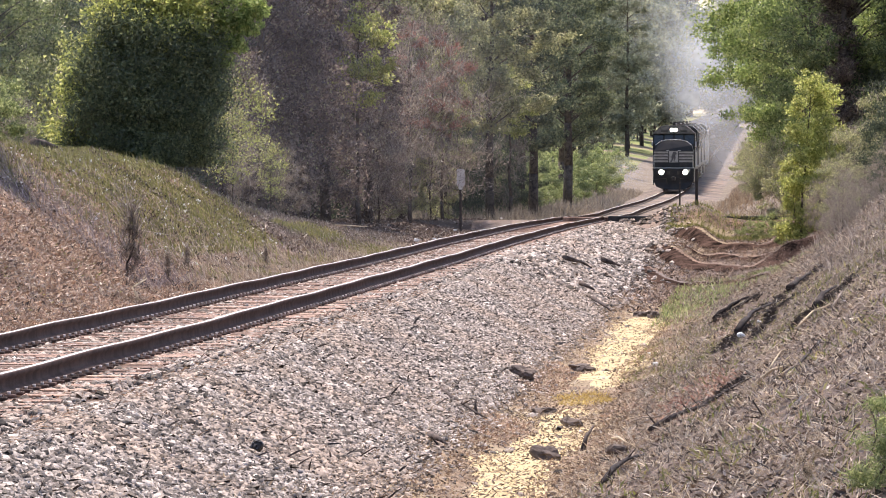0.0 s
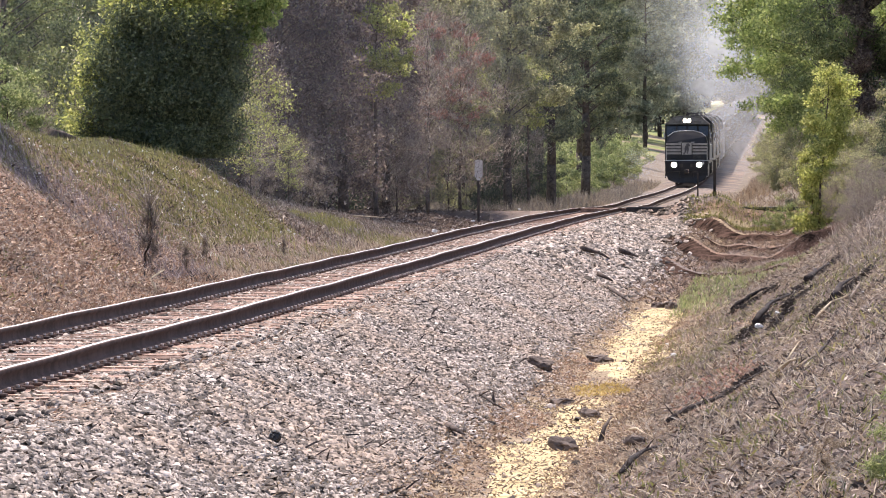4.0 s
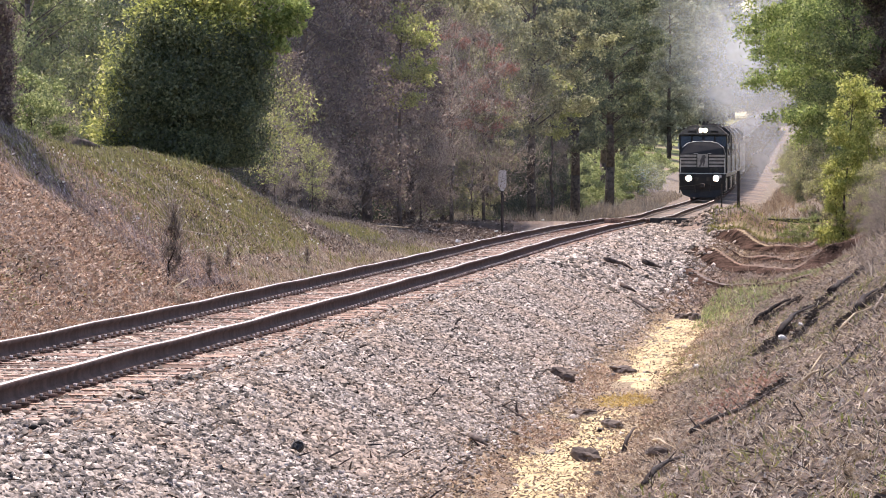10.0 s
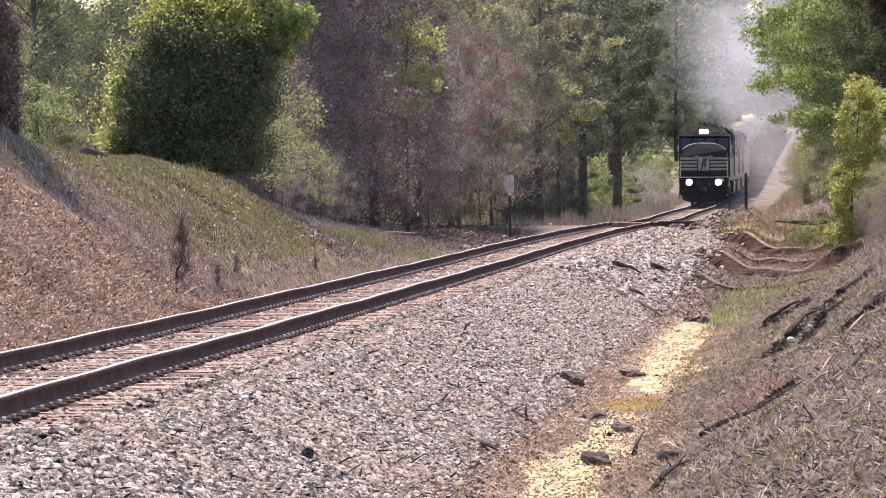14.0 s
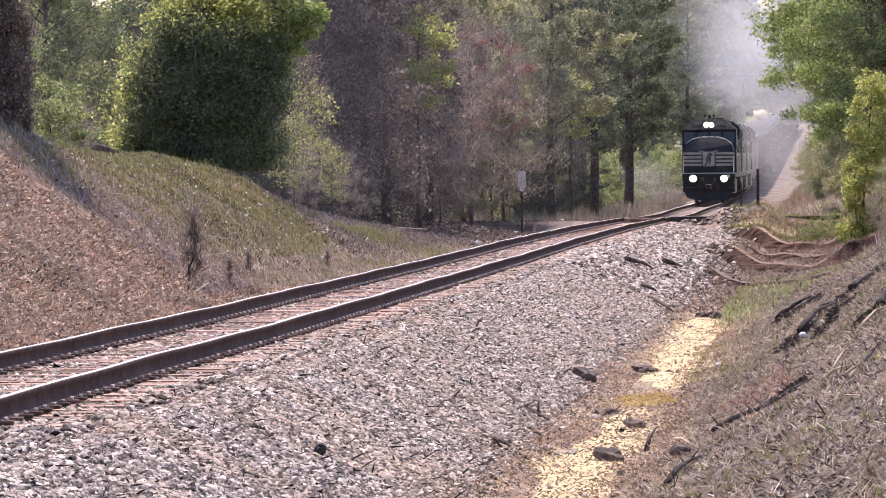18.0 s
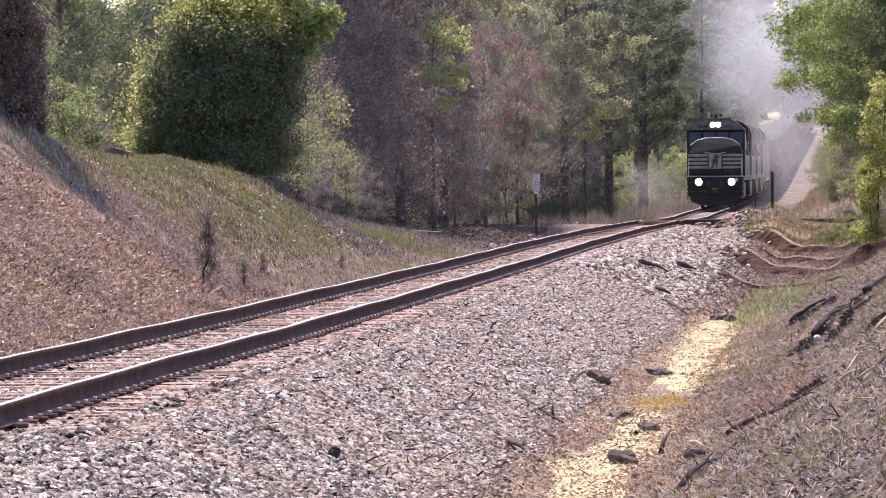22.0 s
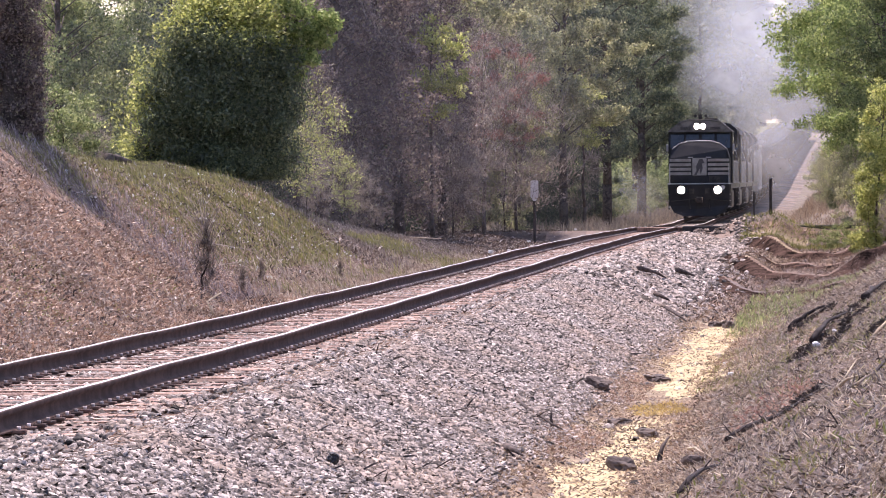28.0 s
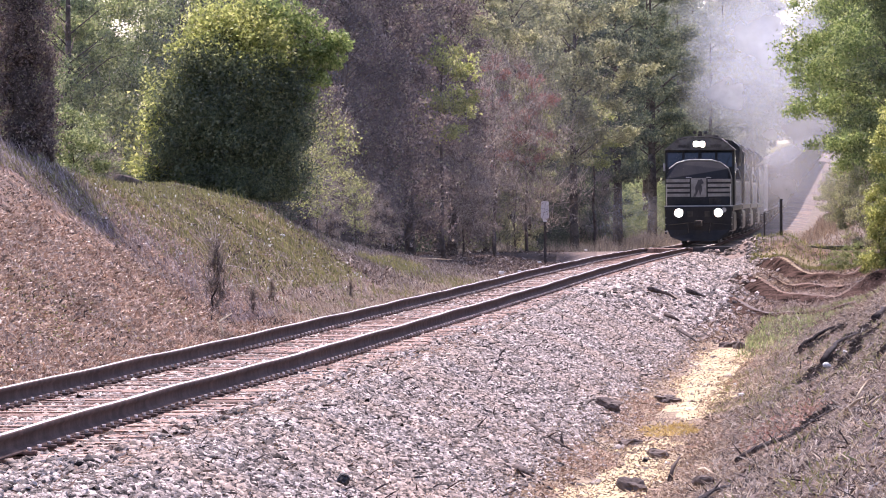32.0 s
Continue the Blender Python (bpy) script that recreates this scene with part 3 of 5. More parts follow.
stones("ditch_stones", 110, 3.4, 5.2, 30, 125, 0.05, "scattered stones in the ditch", 1.0)


def blades(name, n, ulo, uhi, vlo, vhi, length, width, lean, material, label, where=None, power=1.0, category="grass", bend=0.0, simple=True, heading=None, spread=0.75):
    """Many thin blades or twigs standing or lying on the ground. lean: 0 upright, 1 lying; heading: the way most of them lean."""
    u = rng.uniform(ulo, uhi, n)
    v = vlo + (vhi - vlo) * rng.random(n) ** power
    if where is not None:
        keep = where(u, v)
        u, v = u[keep], v[keep]
    n = len(u)
    X, Y = at(u, v)
    Z = ground_z(u, v)
    L = length * rng.uniform(0.4, 1.5, n)
    az = rng.uniform(0, 2 * math.pi, n) if heading is None else rng.normal(heading, spread, n)
    tilt = np.clip(rng.normal(lean, 0.22, n), 0, 1) * math.pi / 2 * 0.97
    d = np.stack([np.sin(tilt) * np.cos(az), np.sin(tilt) * np.sin(az), np.cos(tilt)], -1)
    side = np.stack([-np.sin(az), np.cos(az), np.zeros(n)], -1)
    turn = rng.uniform(0, math.pi, n)[:, None]
    side = side * np.cos(turn) + np.cross(d, side) * np.sin(turn)
    w = width * rng.uniform(0.5, 1.4, n)[:, None]
    B = np.stack([X, Y, Z + 0.01], -1)
    mid = B + d * (L * 0.55)[:, None]
    tip = B + d * L[:, None]
    tip[:, 2] = np.maximum(tip[:, 2] - bend * L, Z - 0.02)
    if simple:
        P = np.stack([B - side * w * 0.3, B + side * w * 0.3, mid + side * w / 2, tip], 1)
        ob = new(name, mesh_np(name, P.reshape(-1, 3), np.arange(n * 4).reshape(n, 4), material))
        return tagged(ob, label, category, kind="stuff")
    P = np.stack([B - side * w / 2, B + side * w / 2, mid + side * w * 0.4, mid - side * w * 0.4, tip + side * w * 0.12, tip - side * w * 0.12], 1)
    f = np.array([(0, 1, 2, 3), (3, 2, 4, 5)])
    F = (f[None] + (np.arange(n) * 6)[:, None, None]).reshape(-1, 4)
    ob = new(name, mesh_np(name, P.reshape(-1, 3), F, material))
    return tagged(ob, label, category, kind="stuff")


def soft(u):
    return rng.normal(0, 0.35, len(u))


# brambles along the ivy tree's shadow, whose grey-mauve is put into their colour
bramble_shadow_band = lambda u, v: np.abs(v - 101.5 - 0.9 * (u + 6.0) - 2.0 * wave(u * 1.3, v * 0.5, 33)) < 4.5 + 3 * soft(u)
left_green = lambda u, v: np.minimum((v - 104) / 7, (134 - v) / 5) - (u + 5.9) * 1.1 + 1.6 * wave(u * 1.1, v * 0.4, 2) + 1.2 * soft(u) > 0
left_dry = lambda u, v: (v - 112) / 9 - (u + 5.6) * 0.8 + 2.0 * wave(u * 1.1, v * 0.4, 2) + soft(u) < 0.2
left_foot = lambda u, v: (u + 4.6) * 0.9 + 1.2 * wave(u * 1.3, v * 0.4, 22) + soft(u) > 0
blades("dry_grass", 70000, -10.5, -3.2, 66, 168, 0.075, 0.018, 0.6, L_DRY, "dry brown grass on the far bank", left_dry, heading=2.9)
blades("bank_grass", 110000, -11.5, -4.6, 96, 150, 0.085, 0.020, 0.42, L_MOSS, "olive-green grass on the upper far bank", left_green, heading=2.9)
blades("bank_tufts", 5000, -8.5, -3.6, 100, 150, 0.26, 0.016, 0.3, L_GRASS, "taller grass tufts on the far bank", lambda u, v: wave(u * 2.2, v * 1.1, 15) > 0.25, heading=2.9)
blades("foot_straw", 15000, -5.6, -3.3, 104, 160, 0.13, 0.014, 0.5, L_STRAW, "pale straw along the foot of the far bank", left_foot, category="straw", heading=2.9)
blades("foot_grass", 11000, -5.6, -3.3, 116, 160, 0.14, 0.016, 0.4, L_GRASS, "yellow-green grass at the foot of the far bank", lambda u, v: left_foot(u, v) & (wave(u * 1.4, v * 0.7, 29) > 0.1), heading=2.9)
blades("brambles", 26000, -10.5, -3.9, 88, 112, 0.24, 0.011, 0.55, L_BRAMBLE, "leafless brambles on the far bank, tinted grey-mauve for the tree's shadow", bramble_shadow_band, category="brambles", heading=2.6)
blades("bank_moss", 9000, -7.5, -4.0, 66, 98, 0.05, 0.03, 0.85, L_GRASS, "small green weeds among the bank litter", lambda u, v: wave(u * 2.1, v * 1.0, 61) > 0.22, category="weeds")
blades("ballast_leaves", 2600, 1.9, 3.7, 33, 62, 0.05, 0.022, 0.8, L_DRY, "fallen brown leaves among the stones", lambda u, v: wave(u * 1.2, v * 0.6, 17) > 0.1, category="leaf litter")
blades("bank_litter", 50000, -10.5, -2.8, 60, 180, 0.07, 0.042, 0.9, L_LITTER, "dead leaves on the far bank", category="leaf litter")
blades("bank_twigs", 30000, -9.5, -3.6, 66, 175, 0.13, 0.010, 0.6, L_TWIG, "grey dead twigs and stalks", category="twigs", heading=2.9)
off_strip = lambda u, v: ~in_strip(u, v, 0.8) | (wave(u * 5, v * 1.3, 77) < -0.2)
blades("slope_litter", 80000, 4.8, 11, 24, 150, 0.045, 0.024, 0.9, L_LITTER, "dead leaves on the near bank", off_strip, power=1.25, category="leaf litter")
blades("slope_straw", 70000, 4.9, 11, 24, 150, 0.09, 0.011, 0.75, L_STRAW, "pale straw and stalks on the near bank", off_strip, power=1.25, category="straw", heading=0.5, spread=1.7)
blades("bank_rust_litter", 90000, -7.4, -2.9, 58, 108, 0.065, 0.036, 0.85, L_RUST, "rust-brown leaves at the foot of the far bank", lambda u, v: 1.3 * wave(u * 1.5, v * 0.7, 51) + (100 - v) / 18 + (u + 6.0) * 0.35 + rng.normal(0, 0.2, len(u)) > 0.15, category="leaf litter")
blades("slope_twigs", 36000, 5.1, 11.5, 24, 160, 0.17, 0.007, 0.75, L_TWIG, "tangle of grey dead twigs on the near bank", off_strip, power=1.2, category="twigs", heading=0.5, spread=1.7)
blades("slope_grass", 32000, 4.7, 10, 28, 150, 0.07, 0.012, 0.4, L_GRASS, "thin green grass on the near bank", lambda u, v: (wave(u, v * 0.4, 8) > 0.15) & off_strip(u, v), category="grass", heading=0.2)
off_steps = lambda u, v: np.all([np.abs(step_line(u, v, v0)) > 0.5 for v0, high in STEPS], axis=0)
blades("hollow_grass", 26000, 4.6, 8.2, 100, 150, 0.10, 0.02, 0.4, L_SPRING, "short green grass in the hollow", lambda u, v: (wave(u * 0.6, v * 0.2, 12) + 0.5 - np.abs(v - 124) / 30 + rng.normal(0, 0.15, len(u)) > 0.1) & off_steps(u, v), category="grass")
blades("hollow_litter", 20000, 3.4, 9.5, 112, 204, 0.12, 0.035, 0.8, L_LITTER, "brown leaf litter in the hollow", off_steps, category="leaf litter")
blades("hollow_straw", 10000, 3.4, 9.5, 112, 204, 0.16, 0.014, 0.7, L_DRY, "dry grass in the hollow", off_steps, category="grass")
blades("ditch_litter", 60000, 3.0, 5.6, 28, 120, 0.038, 0.018, 0.85, L_DRY, "dry leaves along the ditch", lambda u, v: np.abs(u - 4.3) > 0.30 + 0.4 * wave(u * 2, v, 4), category="leaf litter")
blades("ballast_sticks", 1100, 1.6, 3.6, 34, 118, 0.13, 0.022, 0.97, L_DARKLITTER, "dark bits of bark and stick among the stones", category="twigs", heading=-0.6)
blades("tie_splinters", 8000, 0.95, 1.6, 36, 90, 0.09, 0.018, 1.1, L_RUST, "weathered wood splinters and dirt at the tie ends", category="wood splinters", heading=0.1)
blades("ballast_weeds", 3500, 2.6, 3.8, 35, 200, 0.06, 0.014, 0.6, L_DRY, "dry weeds at the foot of the ballast")
blades("bank_flowers", 800, -9.5, -4.4, 98, 150, 0.06, 0.07, 0.5, L_WHITE, "specks of small white flowers on the far bank", left_green, category="flowers")
blades("red_leaves", 2600, 5.2, 6.7, 54, 68, 0.05, 0.03, 0.8, L_RED, "patch of reddish fallen leaves on the near bank", lambda u, v: ((u - 5.95) / 0.5) ** 2 + ((v - 62) / 4.5) ** 2 + 0.7 * wave(u * 4, v * 1.5, 23) < 0.8, category="leaf litter")


# dark litter along the strips paints in the shaded ruts
for g in DARK_STRIPS:
    blades("dark_litter", 42000, g[0] - 0.4, g[2] + 0.4, g[1], g[3], 0.055, 0.026, 0.95, L_DARKLITTER, "dark litter strip for a shaded rut on the near bank", lambda u, v: np.abs(strip_off(u, v, g)) < 0.55 + 0.8 * wave(u * 5, v * 1.3, 77) + 0.6 * soft(u), category="leaf litter")
blades("bank_brush", 26000, -10, -3.6, 64, 165, 0.085, 0.028, 0.6, L_DARKLITTER, "dark dead weeds in patches on the far bank", lambda u, v: wave(u * 2.6, v * 1.2, 41) + rng.normal(0, 0.15, len(u)) > 0.28, category="brush")
blades("slope_shade_litter", 70000, 5.0, 10.5, 26, 145, 0.045, 0.020, 0.85, L_DARKLITTER, "dark leaves in patches on the near bank", lambda u, v: (wave(u * 3.4, v * 1.1, 47) + rng.normal(0, 0.12, len(u)) > 0.06) & off_strip(u, v) & (u > 5.7), power=1.2, category="leaf litter", heading=0.5, spread=1.7)
blades("slope_weeds", 15000, 5.2, 10.5, 30, 140, 0.09, 0.022, 0.55, L_GRASS, "green weeds in patches on the near bank", lambda u, v: (wave(u * 2.2, v * 0.8, 43) + rng.normal(0, 0.15, len(u)) > 0.3) & off_strip(u, v), category="grass")
blades("slope_sticks", 2600, 5.2, 9.5, 34, 125, 0.15, 0.010, 0.8, L_DARKLITTER, "dark fallen sticks on the near bank", power=1.1, category="twigs", simple=False, heading=0.5, spread=1.7)
blades("slope_stalks", 9000, 5.2, 9.5, 34, 125, 0.11, 0.010, 0.85, L_STRAW, "long pale dead stalks on the near bank", off_strip, power=1.1, category="straw", simple=False, heading=0.5, spread=1.7)
blades("tall_brush", 6000, 7.6, 11, 75, 150, 0.26, 0.010, 0.45, L_TWIG, "tall grey dead weeds on the near bank", category="brush")
blades("wood_edge_litter", 26000, -10, -3.6, 132, 215, 0.10, 0.05, 0.85, L_LITTER, "brown leaf litter at the edge of the wood", category="leaf litter")
blades("ditch_straw", 14000, 3.0, 5.6, 28, 110, 0.05, 0.010, 0.85, L_STRAW, "pale straw along the ditch", category="straw")
blades("rust_litter", 24000, 3.2, 4.6, 48, 84, 0.035, 0.02, 0.85, L_RUST, "rust-brown leaves beside the sand", lambda u, v: ((u - 3.75) / 0.42) ** 2 + np.minimum(((v - 75) / 5.5) ** 2, ((v - 60) / 4) ** 2) + 0.8 * wave(u * 4, v * 1.4, 27) < 0.7, category="leaf litter")
blades("sand_debris", 18000, 3.5, 5.2, 30, 108, 0.045, 0.018, 0.88, L_LITTER, "bits of leaf and bark on the sand", lambda u, v: (v < 74) | (rng.random(len(u)) < 0.25), category="leaf litter")
blades("ditch_bank_litter", 16000, 4.8, 6.3, 52, 108, 0.05, 0.026, 0.8, L_RUST, "rust-brown leaves between the sand and the near bank", lambda u, v: wave(u * 2.3, v * 0.7, 71) + rng.normal(0, 0.15, len(u)) > 0.12, category="leaf litter")
blades("wood_edge_grass", 9000, -6.8, -4.6, 142, 162, 0.14, 0.02, 0.45, L_GRASS, "yellow-green grass patch below the wood", lambda u, v: ((u + 5.6) / 0.8) ** 2 + ((v - 151) / 6) ** 2 + 0.7 * wave(u * 3, v * 0.9, 73) < 0.9)
blades("wood_edge_straw", 14000, -8.5, -4.0, 134, 168, 0.16, 0.014, 0.5, L_TWIG, "grey dead stalks on the slope below the wood", category="straw", heading=2.9)
blades("golden_grass", 2400, 4.0, 4.9, 67.5, 73.5, 0.08, 0.010, 0.75, L_GOLD, "clump of golden dead grass in the ditch", lambda u, v: ((u - 4.45) / 0.42) ** 2 + ((v - 70.4) / 2.6) ** 2 + 0.6 * wave(u * 5, v * 2, 19) < 0.8)
blades("road_side_grass", 7000, 3.2, 9.5, 198, 205, 0.14, 0.03, 0.35, L_GRASS, "green grass below the crossing road")
blades("verge_brush", 16000, -9, -2.6, 212, 430, 0.55, 0.03, 0.35, L_GREY, "grey-brown dry brush beside the track", category="brush")
blades("verge_weeds", 14000, -5.0, -2.2, 212, 360, 0.28, 0.02, 0.4, L_GREY, "low dry weeds along the track", category="brush")
blades("verge_straw", 7000, 2.0, 4.6, 212, 380, 0.14, 0.02, 0.6, L_STRAW, "sparse straw on the gravel verge", category="straw")
blades("far_verge_grass", 12000, 4.4, 9, 214, 430, 0.45, 0.03, 0.4, L_DRY, "tan dry grass beside the track", category="grass")


# ---- trees ----
def quads_at(C, size, aspect, seed, droop=0.0):
    """Leaf shapes at the centres C: small four-cornered blades in all directions."""
    g = np.random.default_rng(seed)
    n = len(C)
    a = g.normal(size=(n, 3))
    a[:, 2] -= droop
    a /= np.linalg.norm(a, axis=1)[:, None]
    b = np.cross(a, g.normal(size=(n, 3)))
    b /= np.linalg.norm(b, axis=1)[:, None]
    s = size * g.uniform(0.55, 1.35, n)[:, None]
    k = g.uniform(-0.4, 0.4, (n, 1))
    P = np.stack([C - a * s, C + a * s, C + b * s * aspect * 1.7 + a * s * k], 1)
    return P.reshape(-1, 3), np.arange(n * 3).reshape(n, 3)


def make_tree(name, label, h, bare, rx, n_clumps, per, leaf, material, seed, trunk=0.16, aspect=0.5, top=1.0, clump=0.22, twigs=0, lean=0.0, flat=0.7, shape=0.8, low=1.2, limbs=30, limb_r=0.9, mass=0.55):
    """A tree at the origin: tapered trunk with limbs, crown of leaf clumps. bare: height of the lowest clumps; rx: half spread."""
    g = np.random.default_rng(seed)
    r = random.Random(seed)
    tree = tagged(new(name), label, "shrub" if "shrub" in name else "tree")
    # main leaf masses, kept apart from one another, then clumps in each
    kept = []
    for i in range(limbs):
        best, far = None, -1
        for q in range(6):
            t = g.random() ** low
            prof = rx * (math.sin(math.pi * min(1, t * 0.86 + 0.10)) ** shape) * (1 - (1 - top) * t)
            az = g.uniform(0, 2 * math.pi)
            rad = prof * (1 + 0.25 * math.sin(3 * az + seed)) * math.sqrt(g.uniform(0.15, 1.0))
            c = np.array([rad * math.cos(az) + lean * t, rad * math.sin(az), bare + (h - bare) * t])
            d = min((np.linalg.norm(c - k[0]) for k in kept), default=9)
            if d > far:
                best, far = c, d
        kept.append((best, limb_r * g.uniform(0.55, 1.3)))
    which = g.integers(0, limbs, n_clumps)
    D = g.normal(size=(n_clumps, 3))
    D *= (g.random(n_clumps) ** 0.45 / np.linalg.norm(D, axis=1))[:, None]
    C = np.array([k[0] for k in kept])[which] + D * np.array([k[1] for k in kept])[which][:, None] * (1, 1, mass)
    size = clump * limb_r * g.uniform(0.5, 1.3, n_clumps)
    idx = np.repeat(np.arange(n_clumps), per)
    P = C[idx] + g.normal(size=(len(idx), 3)) * size[idx][:, None] * (1, 1, flat)
    P = P[P[:, 2] > 0.05]
    v, f = quads_at(P, leaf, aspect, seed + 1)
    part("crown", mesh_np("crown", v, f, material), None, tree)
    bm = bmesh.new()
    p, steps = Vector((0, 0, -0.35)), 6
    spine = [p.copy()]
    for i in range(steps):
        q = Vector((lean * (i + 1) / steps + r.uniform(-.08, .08), r.uniform(-.08, .08), h * 0.93 * (i + 1) / steps))
        rod(p, q, trunk * (1 - i / steps * 0.88), trunk * (1 - (i + 1) / steps * 0.88), 9, bm)
        p = q
        spine.append(q.copy())
    for c, _ in kept:
        c = Vector(c)
        zz = max(bare * 0.6, c.z - 0.45 * (c.xy.length) - 0.2)
        k = min(steps - 1, max(0, int(zz / (h * 0.93) * steps)))
        a = spine[k].lerp(spine[k + 1], min(1, max(0, zz / (h * 0.93) * steps - k)))
        m = a.lerp(c, 0.55) + Vector((0, 0, 0.12 * c.xy.length))
        rod(a, m, trunk * 0.17, trunk * 0.10, 6, bm)
        rod(m, c, trunk * 0.10, trunk * 0.03, 5, bm)
    part("trunk", bm, M_BARK, tree, smooth=True)
    if twigs:
        j = g.integers(0, n_clumps, twigs)
        a = C[j] + g.normal(size=(twigs, 3)) * 0.25 * rx / 2
        d = g.normal(size=(twigs, 3)) * 0.5 + (0, 0, 0.75)
        d *= (g.uniform(0.3, 0.95, twigs) / np.linalg.norm(d, axis=1))[:, None]
        s = np.cross(d, g.normal(size=(twigs, 3)))
        s *= (0.006 / np.linalg.norm(s, axis=1))[:, None]
        Q = np.stack([a - s, a + s, a + d + s * 0.3, a + d - s * 0.3], 1).reshape(-1, 3)
        part("brushwood", mesh_np("brushwood", Q, np.arange(twigs * 4).reshape(-1, 4), L_TWIG), None, tree, "fine bare brushwood")["kind"] = "stuff"
    return tree


def stand(tree, u, v, turn, scale=1.0, sink=0.0):
    x, y = at(u, v)
    tree.matrix_basis = pose(x, y, float(ground_z([u], [v])[0]) - sink, 0, 0, turn) @ Matrix.Scale(scale, 4)


def plant(tree, rows):
    """First row: the tree itself; the rest: copies. Rows of u, v, turn, scale."""
    for u, v, turn, scale in rows[1:]:
        x, y = at(u, v)
        copy_thing(tree, pose(x, y, float(ground_z([u], [v])[0]), 0, 0, turn) @ Matrix.Scale(scale, 4))
    stand(tree, *rows[0])


rr = random.Random(11)


def scatter(n, ulo, uhi, vlo, vhi, s0, s1):
    return [(rr.uniform(ulo, uhi), rr.uniform(vlo, vhi), rr.uniform(0, 360), rr.uniform(s0, s1)) for i in range(n)]


def dome_tree():
    """A dense round-headed evergreen: closed leaf shell, sunlit rim coloured yellow-green over its crown and one flank,
    and a side lobe.
    """
    g = np.random.default_rng(3)
    tree = tagged(new("round_tree"), "dense round evergreen with yellow-green leaf rim on the bank", "tree")

    def shell(n, inner):
        a, h = g.uniform(0, 2 * math.pi, n), 4.9 * g.random(n)
        half = 2.0 * np.sqrt(np.clip(1 - (np.clip(h - 1.5, 0, None) / 3.4) ** 2, 0, 1)) * np.interp(h, [0, 0.5, 1.5], [0.84, 0.95, 1.0])
        half = half * (1 + 0.16 * np.sin(3 * a + 2.1 * h) * np.sin(2.6 * h + a) + 0.08 * np.sin(7 * a - 5 * h))
        k = np.where(g.random(n) < inner, np.sqrt(g.random(n)), 1 - np.abs(g.normal(0, 0.07, n)))
        return np.stack([half * k * np.cos(a), half * k * np.sin(a) * 0.9, h], -1) * (1, 1, 1) + (0.28, 0, 0) * np.clip(h - 1.5, 0, 9)[:, None] * 0.6 + g.normal(0, 0.11, (n, 3))

    def lobe(n, x, z, r):
        d = g.normal(size=(n, 3))
        d *= (g.random(n) ** 0.4 * r / np.linalg.norm(d, axis=1))[:, None]
        return d * (1.25, 1.0, 0.8) + (x, 0.3, z) + 0.12 * np.stack([wave(d[:, 0] * 7, d[:, 2] * 7, i) for i in range(3)], -1)

    C = shell(420, 0.0)
    own = g.integers(0, len(C), 90000)
    P = np.concatenate([C[own] * (0.96, 0.96, 1) + g.normal(size=(len(own), 3)) * (0.24, 0.24, 0.17), shell(40000, 1.0) * (0.85, 0.85, 0.95)])
    P = P[P[:, 2] > 0.05]
    # sunlit top and left flank put into leaf colour; the core stays dark
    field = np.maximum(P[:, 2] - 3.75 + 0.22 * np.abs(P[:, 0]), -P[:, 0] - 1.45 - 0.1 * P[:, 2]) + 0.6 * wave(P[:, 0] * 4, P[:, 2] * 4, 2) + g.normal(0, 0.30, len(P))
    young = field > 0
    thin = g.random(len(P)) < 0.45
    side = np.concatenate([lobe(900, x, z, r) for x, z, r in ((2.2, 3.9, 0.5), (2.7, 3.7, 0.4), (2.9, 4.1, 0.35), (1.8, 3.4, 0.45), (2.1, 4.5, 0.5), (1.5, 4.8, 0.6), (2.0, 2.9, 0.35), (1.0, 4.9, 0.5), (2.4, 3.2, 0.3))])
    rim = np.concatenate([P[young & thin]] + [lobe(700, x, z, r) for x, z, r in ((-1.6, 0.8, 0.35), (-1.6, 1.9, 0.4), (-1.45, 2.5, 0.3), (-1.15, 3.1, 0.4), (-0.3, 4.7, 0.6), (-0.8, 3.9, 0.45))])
    for name, at_leaf, size, material, label in (("crown", P[~young], 0.042, L_CORE, "dark shaded evergreen leaves"), ("young_leaves", rim, 0.052, L_YELLOW, "sunlit yellow-green rim leaves"), ("side_bough", side, 0.055, L_FRESH, "fresh green side bough")):
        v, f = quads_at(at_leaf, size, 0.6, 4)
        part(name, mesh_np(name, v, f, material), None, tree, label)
    bm = rod((0, 0, -0.4), (0.1, 0, 2.4), 0.17, 0.12, 9)
    rod((0.1, 0, 2.4), (0, 0, 4.6), 0.12, 0.04, 8, bm)
    for x, z in ((1.2, 3.9), (2.3, 4.2), (-1.1, 3.6), (0.6, 4.9)):
        rod((0.08, 0, 2.2), (x, 0.2, z), 0.07, 0.02, 6, bm)
    part("trunk", bm, M_BARK, tree, smooth=True)
    return tree


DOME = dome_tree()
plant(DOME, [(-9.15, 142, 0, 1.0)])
BROAD = make_tree("broadleaf_tree", "olive-green broadleaf tree at the edge of the wood", 12, 0.6, 3.0, 400, 95, 0.068, L_SPRING, 5, 0.16, 0.6, 0.8, twigs=400, limbs=44, limb_r=1.0)
plant(BROAD, [(-12.6, 163, 0, 0.8), (-15.5, 160, 70, 0.9), (-17, 168, 140, 1.0), (-20, 185, 10, 1.0), (-13.0, 180, 200, 0.85), (-24, 175, 250, 1.1), (-16, 153, 20, 0.5), (-27, 200, 20, 1.1), (-18.5, 172, 30, 0.9)])
